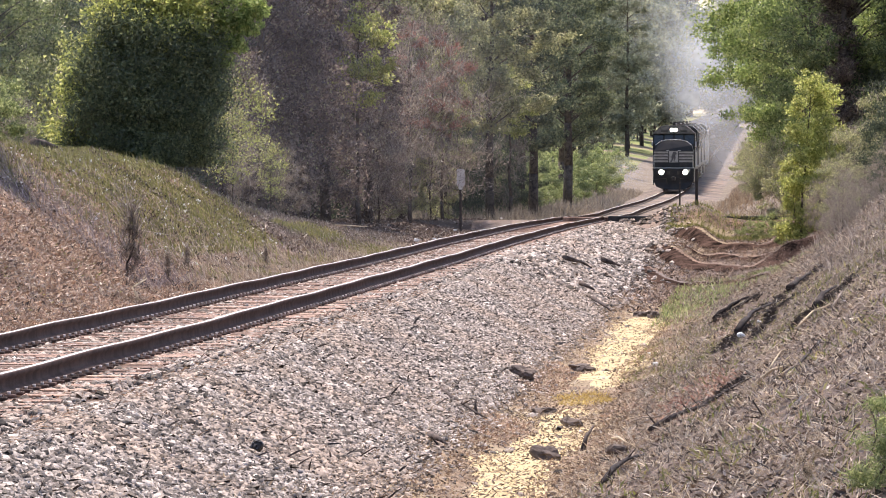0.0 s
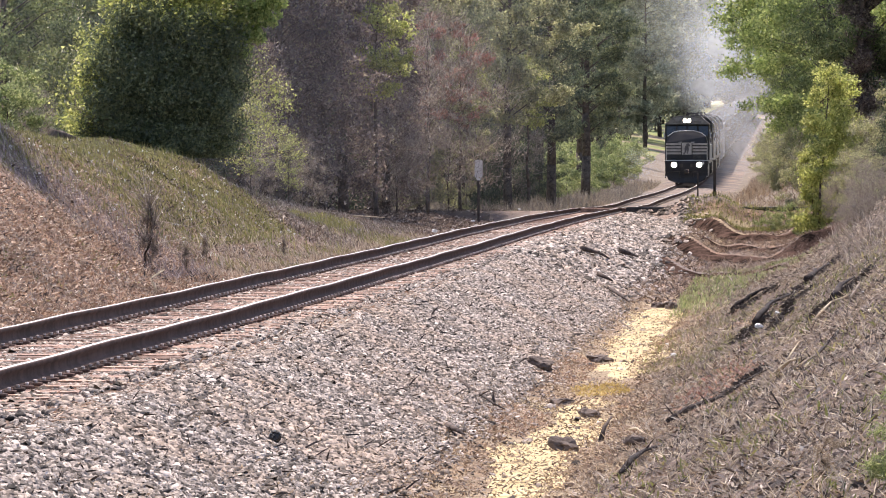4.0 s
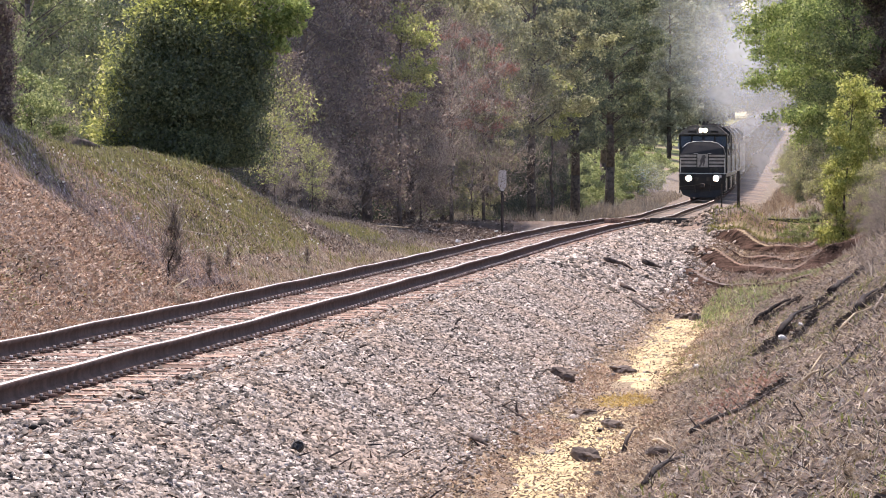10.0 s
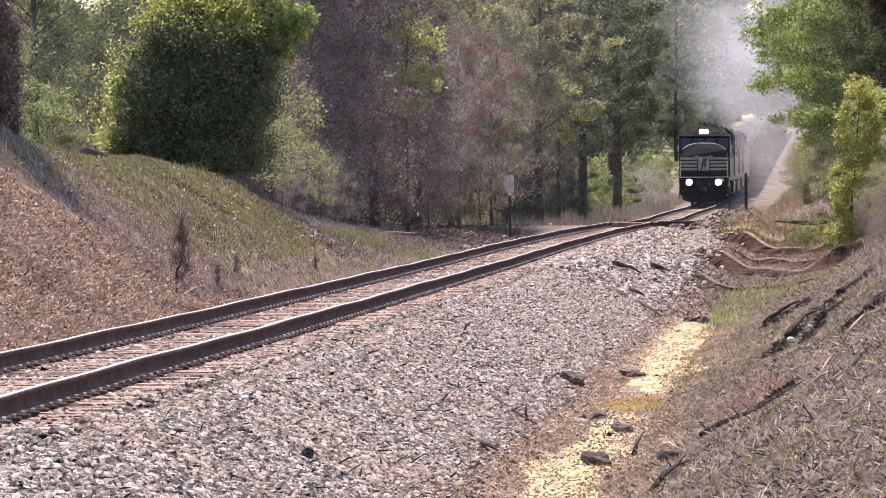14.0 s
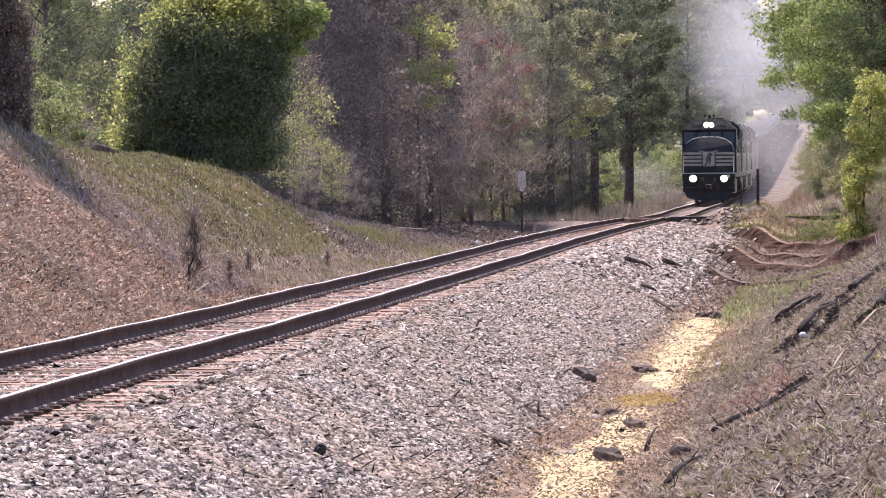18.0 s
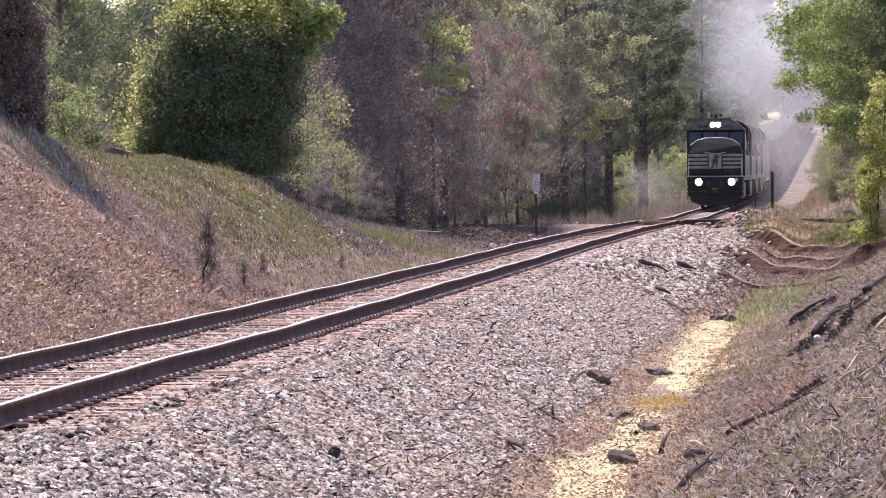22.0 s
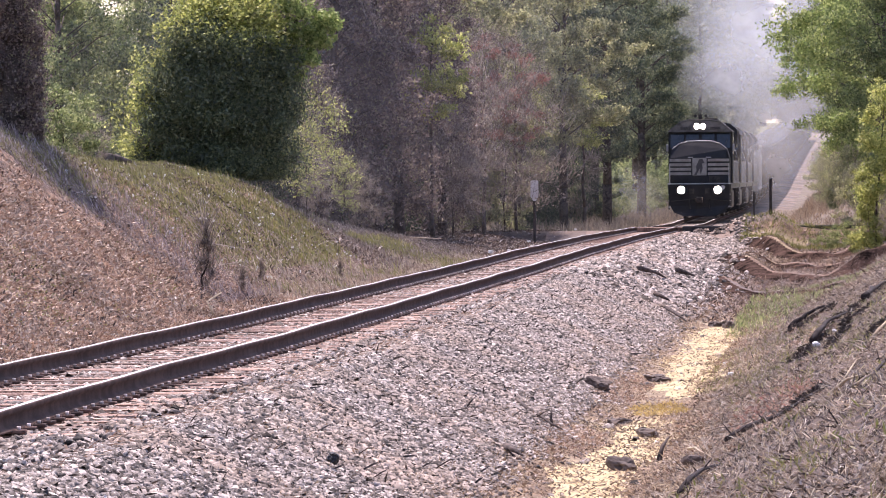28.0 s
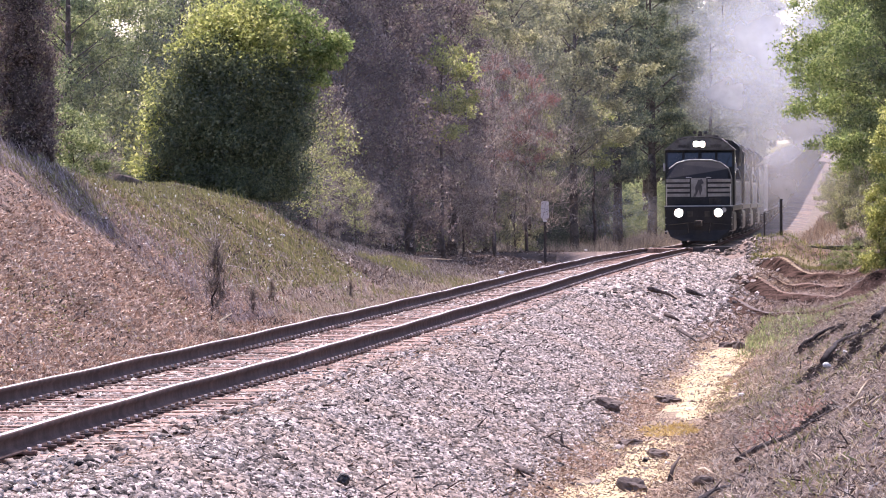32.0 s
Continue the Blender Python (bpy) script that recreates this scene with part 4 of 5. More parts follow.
# thin young leaves on bare stems before the dark wood
SPRAY = make_tree("young_tree", "slim tree with thin yellow-olive spring leaves", 5.2, 1.5, 1.0, 100, 24, 0.056, L_YELLOW, 33, 0.04, 0.6, 0.9, twigs=700, limbs=24, limb_r=0.5, mass=1.0, clump=0.5, shape=0.6)
plant(SPRAY, [(-7.6, 151, 20, 0.55), (-7.0, 156, 140, 0.4), (-8.0, 158, 250, 0.75)])
SAPLING = make_tree("sapling", "slim sapling with high yellow-green new leaves", 7.0, 4.1, 1.25, 130, 60, 0.058, L_YELLOW, 31, 0.085, 0.6, 0.9, twigs=500, limbs=18, limb_r=0.55)
plant(SAPLING, [(-6.35, 181, 0, 1.0), (-5.2, 262, 100, 1.0), (-6.3, 222, 200, 0.95)])
GREEN = make_tree("edge_tree", "tall olive-green tree with bare dark trunk at the wood's edge", 13, 4.1, 2.35, 380, 85, 0.075, L_OLIVE, 8, 0.21, 0.55, 0.9, twigs=300, limbs=42, limb_r=0.85)
plant(GREEN, [(-5.0, 240, 0, 1.0), (-6.9, 228, 60, 0.98), (-7.2, 246, 150, 1.05), (-8.6, 212, 300, 1.0), (-9.0, 236, 80, 1.1)])
DARKTREE = make_tree("shaded_tree", "dark green tree with heavy trunk at the wood's edge", 16, 3.7, 2.6, 400, 90, 0.085, L_DEEP, 15, 0.30, 0.5, 0.85, limbs=42, limb_r=0.95)
plant(DARKTREE, [(-4.75, 326, 0, 1.0), (-4.5, 272, 120, 0.86), (-6.4, 300, 60, 1.0), (-5.8, 350, 200, 1.0), (-6.8, 268, 30, 0.95), (-7.5, 380, 80, 1.0)])
# dead vine-hung trees: the dark brown heart of the wood
BROWN = make_tree("vine_hung_tree", "dead tree hung with dark brown vines", 11, 0.2, 1.6, 300, 85, 0.066, L_BROWN, 19, 0.20, 0.55, 0.9, twigs=500, shape=0.3, low=1.0, limbs=44, limb_r=0.55, mass=1.3, clump=0.42)
plant(BROWN, [(-7.4, 172, 0, 0.95), (-8.5, 170, 80, 0.95), (-9.5, 176, 200, 1.0), (-7.5, 182, 140, 0.95), (-6.55, 188, 30, 0.8), (-8.9, 162, 250, 0.6), (-10.4, 184, 320, 1.0), (-9.3, 190, 40, 1.1)])
OLIVE = make_tree("slender_tree", "slender tree with sparse olive young leaves", 12, 0.6, 1.95, 320, 115, 0.062, L_OLIVE, 9, 0.13, 0.5, 0.9, twigs=700, limbs=34, limb_r=0.75)
plant(OLIVE, [(-6.3, 206, 10, 0.62), (-5.4, 213, 160, 0.55), (-7.0, 212, 60, 0.95), (-8.4, 206, 300, 1.0), (-9.5, 260, 90, 1.1)] + scatter(5, -14, -9, 200, 300, 0.9, 1.2))
PINE = make_tree("pine_tree", "tall dark pine with bare lower trunk", 17, 2.4, 2.6, 320, 110, 0.08, L_PINE, 13, 0.24, 0.25, 0.75, low=1.3, limbs=40, limb_r=0.95, mass=0.35)
plant(PINE, [(-10.8, 172, 0, 0.9), (-11.5, 190, 40, 0.9), (-7.5, 290, 200, 1.0), (-7.2, 410, 70, 0.9), (-8, 450, 50, 0.9), (-8, 505, 0, 0.9), (-8.4, 690, 0, 1.15), (-9.2, 655, 50, 1.0), (-8.0, 600, 120, 1.1)] + scatter(7, -16, -10, 190, 420, 0.9, 1.15))
BARE = make_tree("bare_shrub", "leafless grey-brown brushy shrub", 5.5, 0.2, 1.5, 120, 40, 0.045, L_GREY, 21, 0.025, 0.5, 1.0, twigs=1500, limbs=26, limb_r=0.7, shape=0.5)
plant(BARE, [(-5.7, 197, 0, 1.2), (-6.5, 193, 90, 1.1), (-5.5, 206, 30, 1.25), (-6.1, 186, 210, 0.7), (-10.5, 142, 50, 0.4), (-12.6, 146, 90, 0.3), (-6.8, 160, 10, 0.34), (-7.5, 154, 160, 0.3), (10.2, 104, 10, 0.32), (11, 112, 80, 0.36), (10.4, 120, 150, 0.36), (11.4, 128, 220, 0.4), (10.8, 138, 290, 0.45), (9.6, 132, 0, 0.3), (11.8, 104, 60, 0.36)] + scatter(14, 8.0, 10.4, 92, 150, 0.10, 0.22) + scatter(10, 8.0, 10.0, 150, 190, 0.25, 0.4) + scatter(5, -12, -6, 195, 300, 0.7, 1.1))
REDBUD = make_tree("redbud_tree", "small tree with reddish spring buds", 8, 3.6, 1.3, 130, 60, 0.05, L_RED, 25, 0.08, 0.5, 0.9, twigs=1500, limbs=20, limb_r=0.45)
plant(REDBUD, [(-6.1, 203, 0, 0.9), (-5.1, 206, 120, 0.85)])
SHRUB = make_tree("green_shrub", "low bright green shrub", 2.4, 0.1, 1.4, 110, 55, 0.062, L_SPRING, 37, 0.04, 0.55, 1.0, limbs=16, limb_r=0.6)
plant(SHRUB, [(-6.0, 300, 0, 0.6), (6.9, 193, 40, 0.34), (7.3, 188, 90, 0.3), (6.2, 196.5, 160, 0.28), (-5.6, 330, 60, 0.8), (-5.2, 350, 200, 0.8), (-6.5, 320, 0, 0.9), (-7.5, 345, 90, 1.1), (-7, 365, 40, 1.1), (-5.6, 375, 40, 0.9), (-8, 385, 140, 1.2), (-7, 400, 30, 1.0), (-5.8, 405, 30, 1.0), (-5.0, 285, 30, 0.4), (-5.3, 312, 80, 0.5), (-6.6, 292, 80, 0.55), (-4.9, 338, 20, 0.5), (-6.3, 356, 120, 1.0), (-5.0, 390, 300, 0.9), (-6.0, 418, 200, 1.0), (-5.0, 440, 60, 1.1), (-9, 420, 70, 1.3), (-8, 450, 10, 1.2), (-6.2, 430, 90, 1.1), (-6.8, 470, 10, 1.2)] + scatter(20, -18, -7.5, 330, 500, 0.8, 1.4) + scatter(8, -20, -11, 135, 165, 0.5, 0.8))
VINE = make_tree("vine_covered_tree", "tree trunk wrapped in bright yellow-green vine leaves", 7.0, 0.1, 0.85, 210, 75, 0.06, L_YELLOW, 41, 0.06, 0.6, 0.9, shape=0.3, limbs=22, limb_r=0.5, mass=0.9, clump=0.34, lean=0.4)
plant(VINE, [(7.85, 186, 0, 0.80), (7.7, 186.6, 130, 0.42), (8.5, 189, 60, 0.7)])
RIGHT = make_tree("overhanging_tree", "broadleaf tree in fresh leaf leaning over the track", 13, 2.0, 4.0, 640, 120, 0.066, L_FRESH, 45, 0.20, 0.6, 0.8, lean=-1.8, twigs=500, limbs=56, limb_r=1.25)
plant(RIGHT, [(9.6, 218, 0, 1.0), (9.0, 248, 30, 1.0), (9.2, 285, -20, 1.0), (10.5, 320, 15, 1.1), (11.5, 360, -30, 1.1), (14, 225, 40, 1.2), (14, 270, 0, 1.2), (15, 330, 50, 1.2), (12.5, 400, 0, 1.1), (13, 450, 0, 1.1), (13.0, 204, 90, 0.9)])
TRUNKY = make_tree("tall_dark_tree", "tall tree with thick dark trunk and green crown", 15, 5.0, 3.0, 420, 115, 0.062, L_MID, 49, 0.34, 0.55, 0.85, limbs=44, limb_r=1.15)
plant(TRUNKY, [(9.55, 200, 0, 1.0), (13.5, 172, 90, 0.95), (13.2, 188, 40, 0.9), (15.5, 160, 120, 1.0), (14, 190, 200, 1.1), (8.4, 226, 70, 0.9)])
IVYTRUNK = make_tree("ivy_trunk_tree", "heavy dark trunk thickly wrapped in ivy beside the crossing", 10, 0.0, 0.42, 460, 80, 0.05, L_BROWN, 75, 0.32, 0.6, 0.9, shape=0.2, low=1.0, limbs=60, limb_r=0.36, mass=1.0, clump=0.32)
plant(IVYTRUNK, [(9.4, 199, 0, 1.0)])
WRAPPED = make_tree("ivy_wrapped_tree", "dark tree trunk thickly wrapped in ivy on the bank", 11, 0.0, 0.46, 1000, 110, 0.030, L_BROWN, 73, 0.24, 0.6, 0.9, shape=0.25, low=1.2, limbs=110, limb_r=0.40, mass=1.0, clump=0.34)
plant(WRAPPED, [(-8.55, 104, 0, 1.0), (-8.9, 105, 130, 0.32), (-8.2, 104.5, 250, 0.2)])
UNDER = make_tree("understory_shrub", "shaded understory shrub of mixed leaves", 4.2, 0.1, 1.6, 150, 75, 0.045, L_OLIVE, 53, 0.05, 0.55, 1.0, twigs=700, limbs=22, limb_r=0.6)
plant(UNDER, [(8.9, 172, 20, 0.5), (9.5, 182, 20, 0.7), (8.3, 192, 200, 0.5), (9.6, 168, 0, 0.7), (10.5, 176, 60, 0.9), (9.4, 196, 120, 0.7), (9.0, 228, 10, 0.8), (8.8, 255, 50, 0.8), (8.6, 285, 100, 0.9), (8.6, 315, 30, 0.9), (8.8, 350, 70, 0.9), (9, 390, 10, 1.0), (7.6, 226, 100, 0.7), (7.4, 246, 300, 0.85), (8.2, 240, 10, 0.9), (6.7, 272, 0, 0.7), (7.6, 268, 80, 0.9), (6.5, 300, 40, 0.75), (7.6, 296, 20, 0.9), (6.2, 330, 90, 0.75), (5.8, 362, 150, 0.7), (5.4, 398, 200, 0.7), (5.6, 440, 20, 0.8), (6.0, 490, 70, 0.9)] + scatter(6, 10, 16, 150, 300, 0.8, 1.2) + scatter(8, -14, -8.5, 180, 330, 0.7, 1.1))
# leaves coloured dark to stand in for deep shade between the trunks
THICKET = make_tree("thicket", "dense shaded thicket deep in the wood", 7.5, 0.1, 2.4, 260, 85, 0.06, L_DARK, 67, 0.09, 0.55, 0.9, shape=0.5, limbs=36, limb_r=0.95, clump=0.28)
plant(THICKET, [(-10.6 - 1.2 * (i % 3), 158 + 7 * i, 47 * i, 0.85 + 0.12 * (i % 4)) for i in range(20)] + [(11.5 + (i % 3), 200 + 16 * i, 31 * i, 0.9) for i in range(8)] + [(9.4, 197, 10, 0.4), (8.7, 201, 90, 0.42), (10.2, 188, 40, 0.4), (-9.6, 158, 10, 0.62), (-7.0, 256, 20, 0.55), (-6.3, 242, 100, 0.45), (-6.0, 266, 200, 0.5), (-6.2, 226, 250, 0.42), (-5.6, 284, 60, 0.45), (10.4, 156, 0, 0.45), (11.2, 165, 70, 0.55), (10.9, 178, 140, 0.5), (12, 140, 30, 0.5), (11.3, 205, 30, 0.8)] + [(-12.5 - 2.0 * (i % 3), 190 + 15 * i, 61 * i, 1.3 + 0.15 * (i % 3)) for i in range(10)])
FAR = make_tree("far_tree", "distant hazy wood tree", 16, 1.0, 4.2, 200, 105, 0.17, L_HAZED, 57, 0.3, 0.5, 0.7, limbs=26, limb_r=1.7)
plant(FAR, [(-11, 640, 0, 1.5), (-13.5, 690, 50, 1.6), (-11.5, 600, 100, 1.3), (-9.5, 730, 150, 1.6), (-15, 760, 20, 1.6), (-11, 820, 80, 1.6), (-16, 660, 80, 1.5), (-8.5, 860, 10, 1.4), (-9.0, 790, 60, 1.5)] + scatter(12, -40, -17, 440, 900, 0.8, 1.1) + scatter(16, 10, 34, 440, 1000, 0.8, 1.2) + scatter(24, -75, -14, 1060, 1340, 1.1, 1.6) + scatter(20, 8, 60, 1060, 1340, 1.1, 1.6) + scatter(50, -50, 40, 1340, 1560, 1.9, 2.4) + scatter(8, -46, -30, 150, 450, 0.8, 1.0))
SEEDLING = make_tree("pine_seedling", "small green pine seedling on the near bank", 0.62, 0.05, 0.16, 60, 60, 0.03, L_SPRING, 61, 0.012, 0.12, 0.8, limbs=12, limb_r=0.08, clump=0.5)
plant(SEEDLING, [(7.24, 28.6, 0, 0.78), (7.42, 29.6, 90, 0.7)])
SPRIG = make_tree("dead_sprig", "dry brown dead sprig on the near bank", 0.36, 0.04, 0.10, 26, 40, 0.02, L_STRAW, 83, 0.008, 0.2, 0.7, limbs=10, limb_r=0.05, clump=0.5)
plant(SPRIG, [(6.95, 31.9, 0, 0.8)])


WEED = make_tree("dead_weed", "tall dark brown dead weed on the far bank", 1.2, 0.05, 0.12, 60, 40, 0.022, L_BROWN, 91, 0.02, 0.35, 0.6, twigs=160, limbs=14, limb_r=0.10, clump=0.5)
plant(WEED, [(-4.5, 99.2, 0, 1.0), (-4.25, 103, 80, 0.4), (-4.4, 108, 160, 0.35), (-4.05, 121, 30, 0.35)])


# ---- road crossing, posts, sign ----
def uv_box(u0, u1, v0, v1, z0, z1, bev=0.02):
    """A block laid along the track; heights above the rail there."""
    bm = box(u0, u1, v0, v1, z0, z1, bev)
    for q in bm.verts:
        zr = float(rail_z(q.co.y))
        X, Y = at(q.co.x, q.co.y)
        q.co = (X, Y, q.co.z + zr)
    return bm


crossing = tagged(new("road_crossing"), "narrow asphalt road crossing the track on the crest", "road crossing", kind="structure")
part("road_surface", uv_box(1.0, 40, ROAD_V - 2.4, ROAD_V + 2.4, -0.28, 0.03), M_ROAD, crossing)
for a, b in ((-0.66, 0.66), (0.84, 1.0), (-1.0, -0.84)):
    part("crossing_plank", uv_box(a, b, ROAD_V - 2.4, ROAD_V + 2.4, -0.16, -0.015), M_TIE, crossing)


def post(name, label, u, v, h, r, category="post"):
    x, y = at(u, v)
    z = float(ground_z([u], [v])[0])
    thing = tagged(new(name), label, category)
    thing.matrix_basis = pose(x, y, z)
    part("pole", rod((0, 0, -0.3), (0, 0, h), r, r, 10), M_POST, thing)
    part("cap", rod((0, 0, h), (0, 0, h + 0.03), r * 1.25, r * 0.9, 10), M_POST, thing)
    return thing


post("marker_post", "short thick dark post beside the crossing", 4.2, 204.8, 1.28, 0.055)
post("thin_post", "thin tall dark post beside the crossing", 3.5, 211.0, 1.62, 0.032)
whistle = post("whistle_post", "weathered grey trackside sign on a dark post", -3.95, 197.0, 1.62, 0.05, "sign")
bm = prism([(-0.14, 0.16), (-0.05, 0.0), (0.05, 0.0), (0.14, 0.16), (0.14, 0.68), (0.10, 0.72), (-0.10, 0.72), (-0.14, 0.68)], -0.075, -0.055)
for q in bm.verts:
    q.co.z += 1.5
part("plate", bm, M_SIGN, whistle, "plain grey plate with pointed foot")

# ---- far road with parked vehicles ----
part_road = uv_box(-70, -9, 985, 1004, -0.1, 0.0)
for q in part_road.verts:
    q.co.z += 1.95
tagged(part("far_road", part_road, M_FARROAD), "pale distant road across the field", "road", kind="structure")
M_CARS = [mat("parked car paint", c, tuple(x * 1.15 for x in c), 1, 0.35) for c in ((0.55, 0.56, 0.58), (0.06, 0.06, 0.07), (0.30, 0.31, 0.33))]


def car(u, v, paint, label):
    x, y = at(u, v)
    thing = tagged(new("car"), label, "car", "parked cars")
    thing.matrix_basis = pose(x, y, float(ground_z([u], [v], 0)[0]) + 0.20)
    part("body", prism([(-2.2, 0.35), (2.2, 0.35), (2.25, 0.8), (1.5, 0.95), (-2.15, 0.98), (-2.25, 0.7)], -0.85, 0.85), paint, thing)
    part("cabin", prism([(-1.7, 0.96), (1.1, 0.96), (0.5, 1.45), (-1.2, 1.48)], -0.72, 0.72), M_GLASS, thing)
    part("roof", prism([(-1.2, 1.48), (0.5, 1.45), (0.35, 1.52), (-1.1, 1.54)], -0.70, 0.70), paint, thing)
    for wx in (-1.4, 1.4):
        for wy in (-0.8, 0.8):
            part("wheel", rod((wx, wy - 0.1, 0.33), (wx, wy + 0.1, 0.33), 0.33, 0.33, 14), M_GREYPAINT, thing)


car(-17.5, 980, M_CARS[0], "pale parked car on the far road")
car(-13.5, 978, M_CARS[1], "dark parked car on the far road")
car(-22.5, 981, M_CARS[2], "grey parked car on the far road")


# ---- odd things on the ballast, in the ditch and on the banks ----
def lump(name, label, u, v, sx, sy, sz, seed, material, category, turn=0, tip=0, sink=0.25):
    """An uneven rock or block."""
    r = random.Random(seed)
    bm = bmesh.new()
    bmesh.ops.create_icosphere(bm, subdivisions=3, radius=0.5)
    for q in bm.verts:
        c = q.co
        n = noise.noise(c * 2.3 + Vector((seed, 0, 0)))
        c = Vector([math.copysign(abs(k) ** 0.8, k) * 0.58 for k in c]) * (1 + 0.55 * n + 0.25 * noise.noise(c * 6.1 + Vector((0, seed, 0))))
        q.co = (c.x * sx, c.y * sy, c.z * sz)
    x, y = at(u, v)
    ob = part(name, bm, material)
    ob.matrix_basis = pose(x, y, float(ground_z([u], [v])[0]) + sz * (0.5 - sink), tip, 0, turn - TRACK_TURN)
    return tagged(ob, label, category)


lump("wood_block", "black charred wood block lying on the ballast", 2.65, 44.9, 0.13, 0.22, 0.14, 2, M_COAL, "wood block", 10, 0, -0.3)
lump("flat_rock", "dark flat rock beside the sand", 4.11, 79.7, 0.42, 0.8, 0.18, 3, M_SLAB, "rock", 15)
lump("flat_rock", "dark pointed rock among clay", 3.54, 73.3, 0.30, 0.7, 0.22, 4, M_SLAB, "rock", 40, 10, 0.1)
lump("flat_rock", "dark flat rock beside the sand", 4.07, 66.3, 0.32, 0.7, 0.12, 5, M_SLAB, "rock", -20)
lump("flat_rock", "dark flat rock half sunk in sand", 4.51, 63.5, 0.32, 0.6, 0.14, 6, M_SLAB, "rock", 5)
lump("flat_rock", "broken rock slab leaning in the ditch", 4.55, 55.7, 0.36, 0.5, 0.2, 7, M_SLAB, "rock", 35, 20)
lump("flat_rock", "grey angular rock in the ditch", 5.33, 52.3, 0.26, 0.4, 0.15, 8, M_SLAB, "rock", -35, -15)
lump("rock", "brown rock at the head of the sand", 4.5, 109.5, 0.30, 0.5, 0.24, 9, M_SLAB, "rock", 20)
lump("rock", "brown rock at the head of the sand", 4.25, 110.5, 0.26, 0.5, 0.18, 10, M_SLAB, "rock", -20)
for i, (u, v, s) in enumerate(((5.17, 78.3, .10), (4.98, 84, .08), (6.35, 76.1, .13), (6.6, 79.5, .09), (7.6, 66, .06), (-3.51, 165, .19), (-3.4, 172, .12), (-4.1, 196, .16), (-3.0, 207, .14), (-6.2, 128, .14), (1.35, 175, .12), (-3.35, 184, .14))):
    lump("litter_scrap", "crumpled white scrap of litter", u, v, s * 1.2, s, s * 0.7, 20 + i, M_BAG, "litter", 30 * i, 0, -0.15)


def tube(line, r0, seg=8):
    """One closed tapering tube along a line of points."""
    bm, rings = bmesh.new(), []
    for i, p in enumerate(line):
        d = (line[min(i + 1, len(line) - 1)] - line[max(i - 1, 0)]).normalized()
        q = d.to_track_quat("Z", "Y")
        rad = r0 * (1 - 0.7 * i / (len(line) - 1)) * (1 + 0.12 * math.sin(i * 2.3))
        rings.append([bm.verts.new(p + q @ Vector((rad * math.cos(6.2832 * k / seg), rad * math.sin(6.2832 * k / seg), 0))) for k in range(seg)])
    for a, b in zip(rings, rings[1:]):
        for k in range(seg):
            bm.faces.new((a[k], a[(k + 1) % seg], b[(k + 1) % seg], b[k]))
    bm.faces.new(rings[0][::-1])
    bm.faces.new(rings[-1])
    return bm


def branch(name, label, pts, r0, material, category="branch", twig=0, seed=0):
    """A crooked fallen branch through points of u, v and height above the ground, with side twigs."""
    r = random.Random(seed)
    P = []
    for u, v, h in pts:
        x, y = at(u, v)
        P.append(Vector((x, y, float(ground_z([u], [v])[0]) + h)))
    base = P[0].copy()
    P = [p - base for p in P]
    thing = tagged(new(name), label, category)
    thing.matrix_basis = Matrix.Translation(base)
    sides, line = [], []
    n = len(P) - 1
    for i in range(n):
        a, b = P[i], P[i + 1]
        line += [a, a.lerp(b, 0.5) + Vector((r.uniform(-.03, .03), 0, r.uniform(-.02, .03)))]
        sides += [a.lerp(b, r.random()) for k in range(twig)]
    part("stem", tube(line + [P[-1]], r0), material, thing, smooth=True)
    for t in sides:
        k = min(1.0, 12 * r0)
        part("side_twig", rod(t, t + Vector((r.uniform(-.35, .35), r.uniform(-.4, .4), r.uniform(.05, .35))) * k, r0 * 0.3, r0 * 0.1, 5), material, thing)
    return thing


for i, (u0, v0, u1, v1, r) in enumerate(((6.30, 77.5, 6.78, 84, .04), (7.05, 89, 7.45, 95.5, .045), (7.3, 70, 7.6, 73.5, .04), (5.8, 99.6, 6.4, 100.2, .05))):
    m = 0.5 + 0.12 * math.sin(i * 2.7)
    branch("fallen_log", "dark length of log lying up the bank", [(u0, v0, 0.07), (u0 + (u1 - u0) * m * 0.55 + 0.03, v0 + (v1 - v0) * m * 0.5, r + 0.09), (u0 + (u1 - u0) * m - 0.02, v0 + (v1 - v0) * m, r + 0.08), (u1, v1, 0.08)], r * 1.15, M_DARKLOG, "log", 0, 40 + i)
branch("fallen_branch", "dark fallen branch on the lower bank", [(5.55, 56.5, .04), (5.85, 57.6, .08), (6.15, 58.3, .06), (6.45, 59.2, .06)], 0.035, M_DARKLOG, "branch", 3, 24)
branch("fallen_branch", "dark thin branch on the lower bank", [(5.35, 46.5, .04), (5.5, 48.5, .06), (5.6, 50.6, .04)], 0.028, M_DARKLOG, "branch", 2, 25)
branch("fallen_branch", "dark dead branch lying up the bank", [(6.75, 52, .05), (6.95, 54, .08), (7.25, 58, .06)], 0.03, M_DARKLOG, "branch", 3, 26)
branch("fallen_branch", "bleached broken branches on the bank", [(6.55, 57.0, .05), (6.75, 56.4, .10), (6.95, 56.1, .05)], 0.022, M_STRAW, "branch", 4, 27)
branch("fallen_branch", "bleached broken branch on the bank", [(7.05, 66.0, .05), (7.25, 66.6, .12), (7.45, 66.8, .06)], 0.02, M_STRAW, "branch", 4, 28)
branch("fallen_branch", "grey fallen branch reaching over the ditch", [(5.2, 60.6, .02), (5.4, 60.4, .05), (5.65, 59.6, .03), (6.0, 59.4, .06), (6.35, 58.2, .03)], 0.010, M_TWIG, "branch", 3, 3)
